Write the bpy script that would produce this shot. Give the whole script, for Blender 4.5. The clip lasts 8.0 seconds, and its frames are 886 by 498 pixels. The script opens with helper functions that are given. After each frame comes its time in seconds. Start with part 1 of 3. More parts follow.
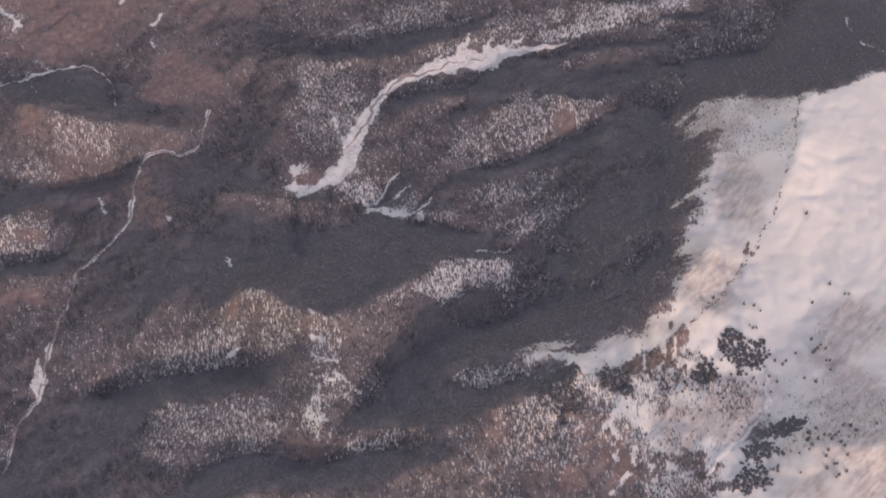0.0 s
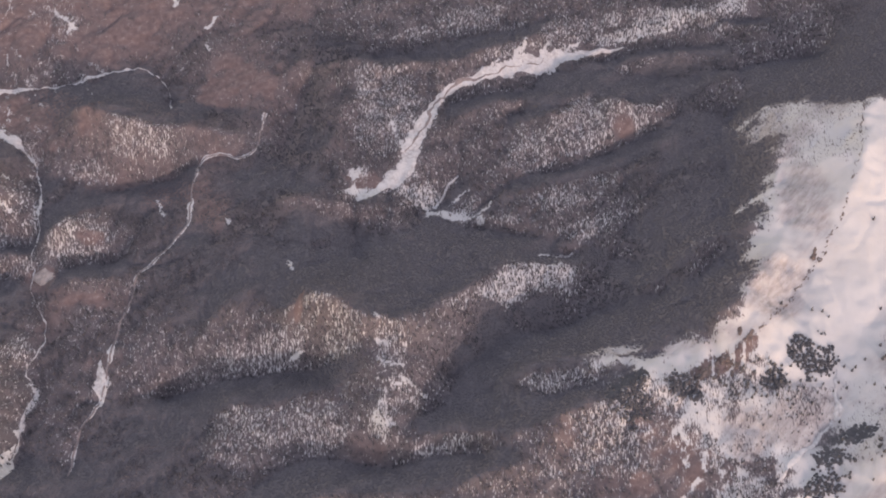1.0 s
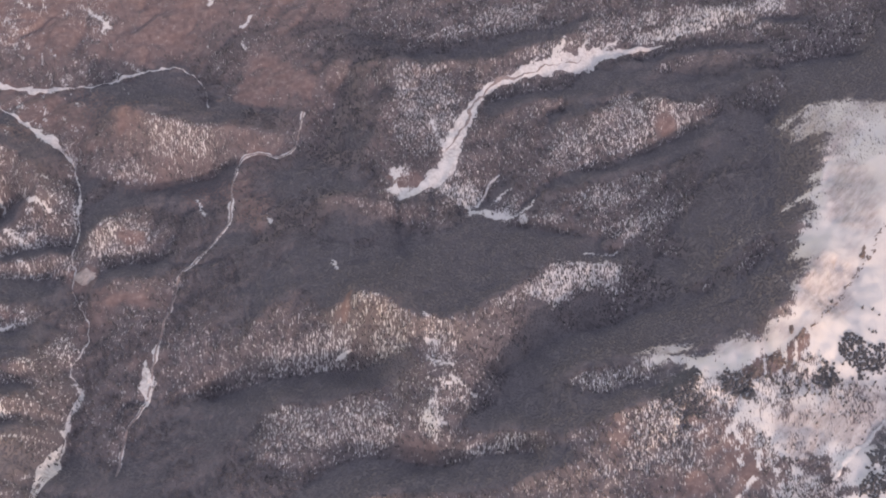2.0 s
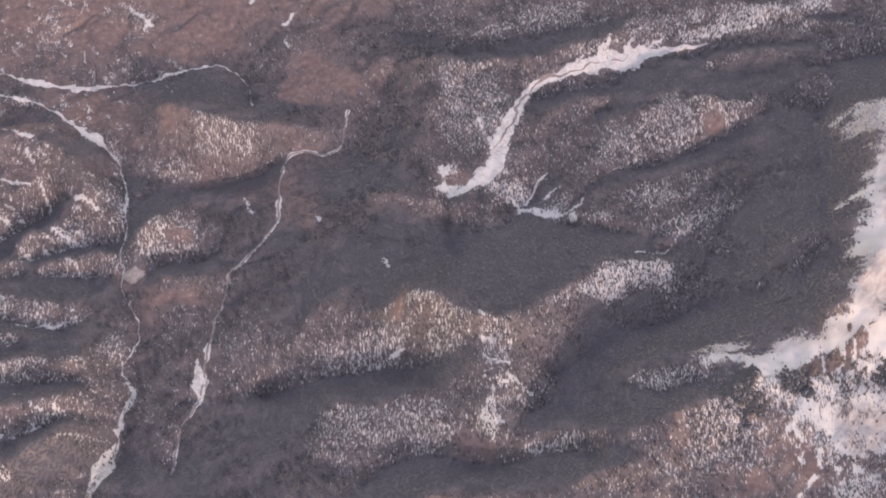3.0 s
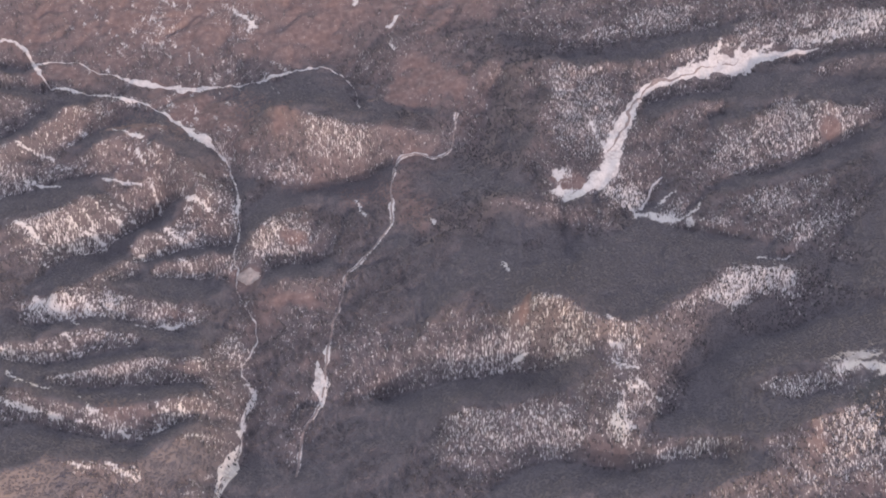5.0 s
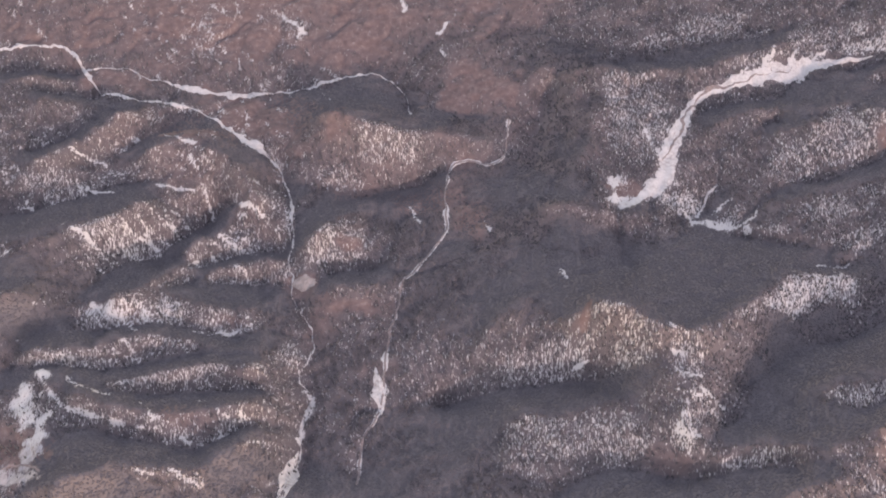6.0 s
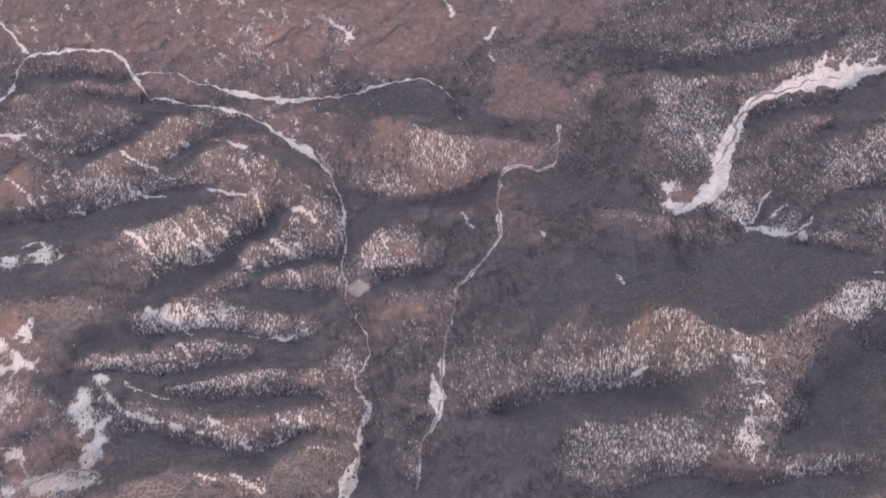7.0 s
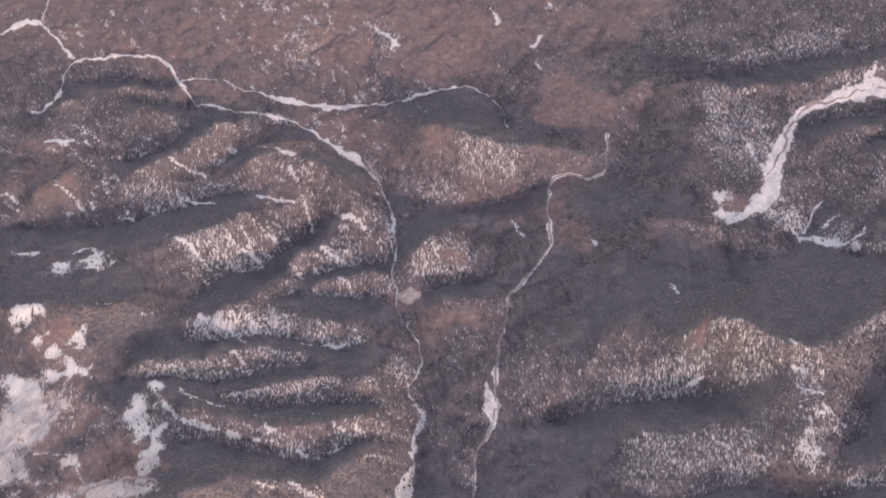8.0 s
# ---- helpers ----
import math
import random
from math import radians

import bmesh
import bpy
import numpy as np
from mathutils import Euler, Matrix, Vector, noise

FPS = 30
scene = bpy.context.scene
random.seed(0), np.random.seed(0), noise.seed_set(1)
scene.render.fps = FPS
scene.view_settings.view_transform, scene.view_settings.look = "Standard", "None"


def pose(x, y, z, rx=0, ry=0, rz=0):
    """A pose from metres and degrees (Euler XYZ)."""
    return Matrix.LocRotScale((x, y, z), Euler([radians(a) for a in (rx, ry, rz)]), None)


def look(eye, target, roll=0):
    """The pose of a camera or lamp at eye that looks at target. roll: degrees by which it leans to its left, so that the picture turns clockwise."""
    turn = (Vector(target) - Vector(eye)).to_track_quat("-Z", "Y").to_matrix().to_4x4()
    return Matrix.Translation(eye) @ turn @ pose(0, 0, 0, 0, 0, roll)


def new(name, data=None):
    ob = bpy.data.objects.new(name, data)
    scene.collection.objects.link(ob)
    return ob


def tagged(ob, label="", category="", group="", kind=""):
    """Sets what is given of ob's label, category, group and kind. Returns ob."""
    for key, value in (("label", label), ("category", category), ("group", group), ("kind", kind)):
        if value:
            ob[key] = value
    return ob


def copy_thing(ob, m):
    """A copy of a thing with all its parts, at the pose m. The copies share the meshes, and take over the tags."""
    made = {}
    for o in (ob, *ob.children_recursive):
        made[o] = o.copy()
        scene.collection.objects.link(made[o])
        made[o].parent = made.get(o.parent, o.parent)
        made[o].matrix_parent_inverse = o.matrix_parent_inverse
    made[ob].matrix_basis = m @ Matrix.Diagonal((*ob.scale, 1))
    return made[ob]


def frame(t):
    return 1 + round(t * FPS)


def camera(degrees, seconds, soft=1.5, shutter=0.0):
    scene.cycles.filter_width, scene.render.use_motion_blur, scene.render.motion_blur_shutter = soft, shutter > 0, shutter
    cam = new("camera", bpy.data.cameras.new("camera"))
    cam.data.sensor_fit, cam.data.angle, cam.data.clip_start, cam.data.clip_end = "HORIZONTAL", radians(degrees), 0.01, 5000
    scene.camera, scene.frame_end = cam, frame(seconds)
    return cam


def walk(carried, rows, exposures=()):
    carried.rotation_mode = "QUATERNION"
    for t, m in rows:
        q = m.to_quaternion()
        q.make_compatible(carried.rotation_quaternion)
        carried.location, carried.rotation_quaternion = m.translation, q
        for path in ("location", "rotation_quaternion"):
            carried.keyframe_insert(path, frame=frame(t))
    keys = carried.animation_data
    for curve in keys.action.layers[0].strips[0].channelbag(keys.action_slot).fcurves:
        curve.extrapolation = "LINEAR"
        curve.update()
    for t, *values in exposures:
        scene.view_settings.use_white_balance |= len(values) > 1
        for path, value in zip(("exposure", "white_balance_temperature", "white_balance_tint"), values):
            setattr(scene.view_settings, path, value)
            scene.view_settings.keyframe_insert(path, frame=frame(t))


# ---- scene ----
cam = camera(38, 8.0, soft=1.95)
walk(cam, [
    (0.0, pose(144.0, 0, 792.5, 32.347, 1.747, 1.018)),
    (0.5, pose(126.0, 0, 792.5, 32.491, 1.696, 1.157)),
    (1.0, pose(108.0, 0, 792.5, 32.538, 1.997, 1.496)),
    (1.2, pose(100.8, 0, 792.5, 32.595, 2.807, 1.750)),
    (2.3, pose(61.2, 0, 792.5, 32.445, 1.610, 1.095)),
    (2.5, pose(54.0, 0, 792.5, 32.439, 1.615, 1.087)),
    (3.0, pose(36.0, 0, 792.5, 32.392, 1.828, 1.218)),
    (3.5, pose(18.0, 0, 792.5, 32.321, 1.957, 1.343)),
    (4.0, pose(-0.0, 0, 792.5, 32.333, 2.286, 1.668)),
    (4.5, pose(-18.0, 0, 792.5, 32.421, 2.228, 1.876)),
    (6.0, pose(-72.0, 0, 792.5, 32.853, 2.323, 2.349)),
    (6.5, pose(-90.0, 0, 792.5, 33.005, 2.434, 2.548)),
    (7.0, pose(-108.0, 0, 792.5, 33.069, 2.420, 2.579)),
    (7.5, pose(-126.0, 0, 792.5, 33.163, 2.110, 2.626)),
    (8.0, pose(-144.0, 0, 792.5, 33.404, 2.301, 2.909)),
], exposures=[(0.0, 1.28, 9400, 38), (1.0, 1.42, 9400, 38), (2.5, 1.62, 9400, 39), (4.5, 1.72, 9400, 39), (8.0, 1.66, 9400, 40)])

# ---------------------------------------------------------------- light
SUN_ELEVATION, SUN_AZIMUTH = radians(22.5), radians(150)   # clockwise from +y
world = bpy.data.worlds.new("sky")
scene.world = world
world.use_nodes = True
wn = world.node_tree
sky = wn.nodes.new("ShaderNodeTexSky")
sky.sky_type, sky.sun_disc = "NISHITA", False
sky.sun_elevation, sky.sun_rotation = SUN_ELEVATION, SUN_AZIMUTH
sky.air_density, sky.dust_density, sky.ozone_density = 1.6, 0.55, 1.8
wn.links.new(sky.outputs["Color"], wn.nodes["Background"].inputs["Color"])
wn.nodes["Background"].inputs["Strength"].default_value = 0.15
sun = new("sun", bpy.data.lights.new("sun", "SUN"))
sun.data.energy, sun.data.angle, sun.data.color = 0.62, radians(0.6), (0.88, 0.91, 1.0)
to_sun = Vector((math.sin(SUN_AZIMUTH) * math.cos(SUN_ELEVATION), math.cos(SUN_AZIMUTH) * math.cos(SUN_ELEVATION), math.sin(SUN_ELEVATION)))
sun.matrix_world = look(to_sun * 2000, (0, 0, 0))


# ---------------------------------------------------------------- noise on arrays
def value_noise(x, y, seed=0):
    """Smooth noise between -1 and 1 with cells of one unit."""
    xi, yi = np.floor(x), np.floor(y)
    fx, fy = x - xi, y - yi
    fx, fy = fx * fx * (3 - 2 * fx), fy * fy * (3 - 2 * fy)

    def corner(i, j):
        n = np.sin((xi + i) * 127.1 + (yi + j) * 311.7 + seed * 74.7) * 43758.5453
        return 2 * (n - np.floor(n)) - 1
    low = corner(0, 0) * (1 - fx) + corner(1, 0) * fx
    high = corner(0, 1) * (1 - fx) + corner(1, 1) * fx
    return low * (1 - fy) + high * fy


def fbm(x, y, size, octaves=4, seed=0, gain=0.5):
    total, amp = 0.0, 1.0
    for k in range(octaves):
        turn = 0.6 + 1.1 * k
        c, s = math.cos(turn), math.sin(turn)
        total = total + amp * value_noise((x * c - y * s) / size + 17.3 * k, (x * s + y * c) / size - 9.1 * k, seed + k)
        size, amp = size / 2.03, amp * gain
    return total


def smooth(a, b, v):
    u = np.clip((v - a) / (b - a), 0, 1)
    return u * u * (3 - 2 * u)


def line_distance(x, y, line):
    """Distance to a line on the plan, and how far along it (in points) the nearest place is."""
    best, along = np.full(np.shape(x), 1e9), np.zeros(np.shape(x))
    for k, (p, q) in enumerate(zip(line, line[1:])):
        dx, dy = q[0] - p[0], q[1] - p[1]
        u = np.clip(((x - p[0]) * dx + (y - p[1]) * dy) / (dx * dx + dy * dy), 0, 1)
        d = np.hypot(x - p[0] - u * dx, y - p[1] - u * dy)
        near = d < best
        best, along = np.where(near, d, best), np.where(near, k + u, along)
    return best, along


# ---------------------------------------------------------------- lie of the land: crests, streams and ravines in metres
CRESTS = dict(
    mountain=[(360, 568, 90), (355, 552, 92), (353, 532, 95), (343, 507, 92), (338, 490, 90), (331, 472, 84), (317, 451, 79), (297, 423, 73), (275, 396, 83), (264, 388, 82), (256, 379, 80), (239, 374, 72), (215, 377, 74), (187, 379, 73), (160, 381, 69), (133, 372, 69)],
    mountain_east=[(358, 566, 91), (383, 574, 90), (416, 587, 92), (470, 600, 101), (560, 620, 99)],
    north_spur=[(360, 568, 88), (337, 579, 75), (310, 592, 62), (288, 587, 56)],
    knoll=[(156, 476, 32), (127, 470, 40), (107, 463, 46), (91, 450, 46), (68, 434, 50), (41, 410, 64), (33, 394, 60), (28, 378, 60), (42, 369, 59), (33, 353, 59), (40, 334, 57), (61, 329, 57), (81, 332, 61), (104, 328, 75)],
    spur_b=[(102, 542, 15), (130, 545, 23), (171, 555, 27), (209, 570, 29), (241, 583, 36)],
    spur_c=[(74, 610, 19), (96, 625, 19), (135, 626, 23), (164, 624, 27), (193, 625, 28), (217, 616, 32), (236, 605, 32)],
    round_hill=[(-58, 567, 5), (-32, 573, 13), (-18, 596, 15), (-14, 625, 13), (-1, 645, 15), (19, 662, 14), (50, 664, 11)],
    upper_ridge=[(-55, 683, 3), (-22, 673, 15), (19, 669, 20), (72, 672, 20), (108, 683, 20), (141, 708, 15), (178, 725, 12)],
    upper_ridge_b=[(178, 725, 15), (230, 719, 24), (271, 703, 35), (309, 687, 38)],
    small_spur=[(144, 496, 20), (162, 500, 26), (190, 511, 28), (210, 513, 32)],
    small_ridge=[(211, 450, 51), (229, 458, 60), (248, 469, 65), (272, 476, 79)],
    far_north=[(-145, 787, -16), (-65, 735, -13), (-8, 699, 0)],
    east_lower=[(319, 321, 72), (338, 310, 86), (360, 308, 91), (387, 315, 91), (422, 329, 92)],
    left_n=[(-476, 474, 36), (-462, 483, 36), (-451, 490, 33), (-438, 483, 35)],
    left_o=[(-500, 652, 8), (-467, 684, -7), (-440, 684, -12)],
    left_q=[(-511, 544, 25), (-491, 568, 22), (-476, 582, 10)],
    lower_crest=[(120, 326, 81), (144, 336, 82), (172, 347, 81), (198, 360, 81)],
    mountain_low=[(122, 368, 61), (141, 377, 68), (166, 382, 67), (178, 379, 70)],
    spur_d=[(191, 592, 29), (213, 616, 33), (233, 600, 37)],
    west_rib=[(355, 549, 79), (329, 525, 88), (317, 518, 82), (303, 513, 75), (292, 508, 73)],
    upper_c=[(-148, 707, -11), (-116, 720, -10), (-88, 718, -8), (-61, 700, -6)],
    upper_d=[(192, 672, 11), (221, 673, 21), (255, 672, 27), (286, 658, 35)],
    far_ridge=[(420, 700, 60), (520, 690, 85)],
    rib_a=[(-509, 639, 18), (-494, 660, 12), (-473, 668, 8), (-451, 670, 5)],
    rib_b=[(-453, 643, 14), (-431, 644, 9)],
    rib_c=[(-379, 630, 11), (-392, 620, 12), (-401, 608, 13), (-406, 595, 17), (-419, 582, 19), (-439, 574, 21)],
    rib_d=[(-313, 617, 4), (-328, 612, 6), (-344, 601, 10), (-356, 588, 15)],
    rib_e=[(-342, 539, 21), (-358, 525, 26), (-367, 517, 28), (-381, 512, 28), (-398, 505, 30), (-411, 495, 34), (-458, 496, 32), (-498, 498, 25), (-525, 498, 21)],
    rib_f=[(-293, 525, -3), (-302, 516, 2), (-331, 465, 26), (-335, 453, 32), (-351, 445, 35)],
    rib_g=[(-244, 500, 1), (-281, 493, 1), (-293, 484, 3), (-304, 473, 7), (-320, 470, 9)],
    rib_h=[(-258, 478, -12), (-271, 474, -5), (-286, 467, 5), (-301, 462, 15)],
    rib_i=[(-256, 453, 10), (-276, 449, 16), (-293, 449, 22)],
    rib_j=[(-245, 414, 22), (-267, 412, 25), (-285, 417, 26), (-295, 421, 27), (-311, 421, 30), (-329, 418, 34), (-342, 412, 38), (-351, 403, 40), (-370, 398, 46), (-396, 396, 51)],
    rib_k=[(-244, 395, 37), (-265, 398, 35), (-282, 395, 38), (-290, 389, 39), (-301, 385, 39), (-319, 382, 41), (-337, 379, 43), (-357, 378, 46), (-374, 382, 47), (-387, 382, 48)],
    rib_l=[(-240, 364, 45), (-256, 356, 47), (-272, 358, 47), (-284, 352, 50), (-298, 348, 53), (-312, 349, 55), (-327, 353, 57), (-342, 356, 60), (-353, 359, 63)],
    rib_m=[(-235, 336, 52), (-245, 332, 52), (-254, 320, 57), (-267, 312, 59), (-288, 311, 63), (-307, 305, 71), (-319, 297, 79), (-337, 292, 85), (-350, 290, 88)],
    rib_n=[(-228, 627, 14), (-210, 623, 19), (-195, 619, 21), (-181, 613, 18), (-168, 607, 16), (-156, 606, 13), (-134, 615, 7), (-113, 611, 5), (-95, 611, 2)],
    rib_o=[(-222, 507, 24), (-210, 525, 14), (-196, 539, 2), (-184, 552, -7), (-168, 567, -14), (-142, 578, -20)],
    rib_p=[(-203, 470, 14), (-189, 471, 14), (-173, 473, 14)],
    rib_w=[(-504, 436, 46), (-478, 436, 51), (-441, 433, 56), (-413, 440, 49)],
    rib_rc=[(-109, 370, 11), (-88, 361, 24), (-65, 365, 36), (-45, 359, 38), (-27, 365, 41), (-12, 369, 45), (3, 373, 49), (19, 374, 57), (29, 378, 61)],
    rib_rd=[(-15, 288, 56), (-5, 291, 57), (12, 294, 58), (36, 293, 60), (54, 293, 62), (71, 293, 66), (88, 294, 72), (104, 299, 78), (122, 300, 81)],
    rib_mv=[(-19, 431, 74), (-1, 424, 74), (11, 411, 74), (28, 404, 73), (44, 406, 72), (54, 414, 70), (68, 428, 61), (82, 437, 55), (96, 453, 50), (115, 466, 43), (130, 478, 33), (157, 484, 21)],
    rib_na=[(4, 691, -7), (61, 683, 6), (88, 684, 12), (111, 688, 18), (138, 693, 22)],
    rib_nb=[(73, 641, 3), (107, 644, 6), (147, 641, 14), (172, 632, 27)],
    rib_nc=[(227, 674, 18), (247, 665, 32)],
    rib_nd=[(155, 630, 24), (181, 628, 32), (201, 611, 44)],
    rib_ne=[(117, 604, 21), (134, 605, 28), (151, 606, 35)],
    west_shoulder=[(299, 588, 59), (299, 538, 74), (291, 502, 78), (290, 470, 78), (274, 433, 89), (249, 405, 91)],
    rib_s=[(-312, 596, 10), (-296, 588, 12), (-283, 577, 13), (-273, 562, 12), (-266, 548, 8)],
)
STREAMS = dict(
    river_w=[(-540, 642, 3), (-525, 647, 5), (-520, 662, 6), (-524, 682, 2), (-519, 700, -1), (-495, 705, -2), (-464, 713, -7), (-446, 712, -8), (-432, 692, -9), (-422, 674, -8), (-407, 663, -9), (-387, 659, -10), (-362, 657, -12), (-338, 652, -12), (-319, 644, -14), (-294, 624, -14), (-270, 607, -16), (-258, 597, -17), (-249, 573, -14), (-241, 544, -6), (-238, 519, -6), (-240, 495, -8), (-233, 489, -9), (-237, 480, -7), (-227, 459, -2), (-215, 439, -1), (-211, 421, 1), (-221, 401, 3), (-209, 384, 5), (-214, 367, 4), (-213, 346, 7), (-214, 326, 5)],
    river_n=[(-431, 690, -11), (-414, 694, -12), (-393, 695, -15), (-378, 685, -16), (-366, 682, -16), (-342, 676, -17), (-318, 671, -20), (-290, 672, -21), (-263, 676, -23), (-245, 682, -24), (-226, 688, -24), (-208, 698, -25), (-190, 698, -24), (-173, 686, -21), (-163, 670, -22), (-156, 650, -19)],
    river_u=[(-588, 727, 1), (-576, 739, 1), (-556, 744, 0), (-537, 720, 0), (-518, 702, 0)],
    river_v=[(-556, 744, 0), (-555, 764, 0), (-555, 787, -1)],
    road=[(-78, 639, -9), (-80, 609, -8), (-85, 593, -6), (-93, 590, -6), (-104, 595, -7), (-112, 597, -7), (-121, 592, -6), (-125, 577, -3), (-125, 552, 0), (-123, 547, 1), (-123, 520, 3), (-141, 495, 4), (-154, 474, 6), (-155, 455, 6), (-160, 431, 9), (-160, 395, 11), (-163, 369, 11), (-172, 353, 11), (-172, 319, 11)],
    snow_creek=[(207, 690, 12), (178, 686, 8), (162, 682, 8), (144, 676, 9), (116, 666, 13), (94, 658, 11), (72, 651, 10), (67, 647, 11), (64, 642, 11), (53, 616, 14), (44, 596, 15), (39, 582, 14), (40, 570, 13), (35, 561, 12), (24, 551, 14), (14, 543, 15), (2, 537, 17)],
    ravine_a=[(225, 445, 45), (190, 432, 36), (150, 425, 28), (112, 408, 30), (82, 385, 36), (60, 350, 46)],
    ravine_b=[(10, 480, 21), (3, 505, 10), (1, 529, 5)],
    ravine_e=[(-99, 416, 21), (-76, 440, 33), (-53, 458, 31)],
    lower_band=[(99, 342, 58), (123, 347, 68), (144, 351, 69), (176, 360, 71)],
    stripe_d=[(262, 636, 34), (312, 662, 24), (355, 665, 24)],
    east_gully=[(318, 374, 68), (316, 350, 69), (312, 338, 65), (301, 328, 63), (285, 312, 69), (272, 298, 70)],
    mountain_slope=[(371, 429, 75), (351, 407, 69), (324, 382, 69)],
    stripe_h=[(-60, 585, -6), (-57, 622, -11), (-52, 657, -11), (-41, 677, -6), (-22, 685, 2)],
    band_x=[(187, 692, 9), (223, 697, 15), (261, 697, 26), (316, 704, 27)],
    main_valley=[(226, 445, 48), (200, 476, 29), (164, 501, 23), (144, 508, 25), (94, 522, 16)],
    snow_gully=[(77, 566, 5), (70, 556, 4), (64, 545, 4), (58, 536, 5)],
    dell_a=[(-501, 678, -4), (-479, 685, -10), (-457, 688, -16), (-433, 687, -22)],
    dell_b=[(-464, 659, 0), (-442, 661, -10), (-413, 665, -22)],
    dell_c=[(-391, 648, -6), (-404, 642, -6), (-415, 629, -4), (-421, 615, -2), (-435, 603, -2), (-453, 595, 2)],
    dell_d=[(-336, 649, -20), (-347, 636, -14), (-362, 621, -10), (-376, 604, -4), (-396, 594, 0), (-414, 582, 4)],
    dell_e=[(-329, 580, 0), (-341, 576, 0), (-358, 570, 0), (-379, 564, 0), (-395, 557, 0), (-415, 547, 2), (-435, 540, 2), (-458, 530, 6), (-486, 525, 8), (-523, 529, 4)],
    dell_f=[(-298, 557, -30), (-310, 544, -24), (-324, 528, -16), (-339, 517, -12), (-349, 506, -6), (-360, 498, -2), (-367, 483, 6), (-375, 467, 14), (-386, 451, 24), (-400, 433, 34)],
    dell_g=[(-242, 509, -16), (-253, 516, -16), (-268, 514, -16), (-280, 511, -16), (-292, 503, -12), (-306, 496, -10), (-321, 495, -8), (-338, 497, -8)],
    dell_h=[(-258, 491, -18), (-270, 489, -14), (-286, 484, -8), (-297, 478, -4), (-313, 478, 0)],
    dell_i=[(-256, 471, -8), (-274, 464, 2), (-289, 457, 10), (-304, 456, 18)],
    dell_j=[(-248, 427, 12), (-269, 425, 12), (-288, 424, 16), (-305, 430, 16), (-324, 430, 20), (-343, 427, 22), (-359, 424, 20), (-385, 419, 26), (-409, 420, 26)],
    dell_k=[(-245, 406, 24), (-266, 406, 24), (-286, 407, 24), (-304, 402, 24), (-322, 397, 28), (-338, 392, 30), (-358, 389, 32), (-376, 391, 36), (-395, 391, 36), (-416, 393, 30)],
    dell_l=[(-230, 387, 22), (-248, 383, 24), (-262, 376, 26), (-277, 374, 28), (-292, 375, 28), (-306, 372, 32), (-324, 370, 38), (-339, 363, 44)],
    dell_m=[(-374, 371, 52), (-361, 353, 52), (-354, 346, 52), (-341, 343, 50), (-326, 338, 48), (-311, 333, 46), (-292, 328, 44), (-274, 321, 44), (-265, 333, 38), (-257, 339, 34), (-249, 351, 30), (-240, 357, 26), (-228, 364, 22)],
    dell_n=[(-235, 687, -20), (-224, 702, -24), (-206, 713, -28), (-191, 711, -28), (-162, 669, -18), (-151, 652, -12), (-134, 650, -12), (-112, 643, -12), (-92, 634, -10)],
    dell_o=[(-234, 557, -2), (-222, 570, -10), (-203, 569, -12), (-193, 565, -16), (-173, 582, -22), (-142, 591, -26)],
    dell_p=[(-210, 484, 0), (-195, 495, -6), (-174, 493, -8)],
    dell_rc=[(-119, 386, -8), (-90, 388, 7), (-68, 393, 14), (-45, 394, 15), (-25, 396, 19), (-2, 395, 23)],
    dell_rd=[(-43, 308, 33), (-32, 316, 34), (-18, 323, 35), (-8, 327, 35), (10, 323, 36), (29, 319, 38), (43, 316, 41), (55, 318, 46), (68, 322, 50), (87, 319, 57), (103, 315, 63)],
    dell_mv=[(-47, 536, 28), (-26, 529, 27), (19, 527, 22), (43, 526, 16), (68, 520, 11), (93, 518, 8), (158, 492, 27)],
    dell_na=[(-60, 730, -8), (-40, 716, -6), (-6, 712, -3), (31, 712, 0), (59, 709, 1), (87, 705, 4), (115, 704, 9), (138, 710, 12), (161, 726, 12)],
    dell_nb=[(138, 661, 4), (162, 671, 12)],
    dell_nc=[(185, 682, 0), (308, 676, 33)],
    dell_nd=[(204, 663, 12), (230, 653, 13), (260, 648, 24), (283, 636, 43)],
    dell_ne=[(112, 618, 12), (129, 623, 15)],
    dell_nf=[(117, 554, 15), (130, 560, 15), (149, 560, 14), (167, 564, 19), (184, 578, 17), (202, 588, 18), (240, 607, 25)],
    west_foot=[(282, 609, 28), (278, 555, 44), (268, 510, 53), (260, 472, 62), (240, 439, 58)],
    bowl_floor=[(232, 447, 59), (196, 443, 35), (158, 428, 24), (128, 371, 75), (99, 365, 48), (70, 352, 42)],
)
DRIFTS = (
    [[(-383, 375), (-367, 359), (-360, 350), (-337, 346), (-312, 341), (-294, 339), (-280, 335)], [(-365, 375), (-351, 367), (-329, 361)], [(-370, 446), (-348, 433), (-331, 424)], [(-294, 428), (-273, 429), (-253, 438)], [(-367, 525), (-351, 513), (-338, 512)], [(-281, 550), (-263, 541)], [(-350, 618), (-337, 608), (-321, 603)], [(-278, 366), (-266, 356)], [(-403, 512), (-376, 496)]]
    + [[(-273, 446), (-261, 441)], [(-294, 522), (-256, 509)], [(-313, 360), (-303, 345)], [(-416, 588), (-390, 585)], [(-406, 560), (-379, 556)], [(-347, 565), (-319, 563)], [(-438, 556), (-444, 541), (-415, 543)], [(-520, 606), (-491, 608)], [(-324, 594), (-308, 561), (-301, 542)]]
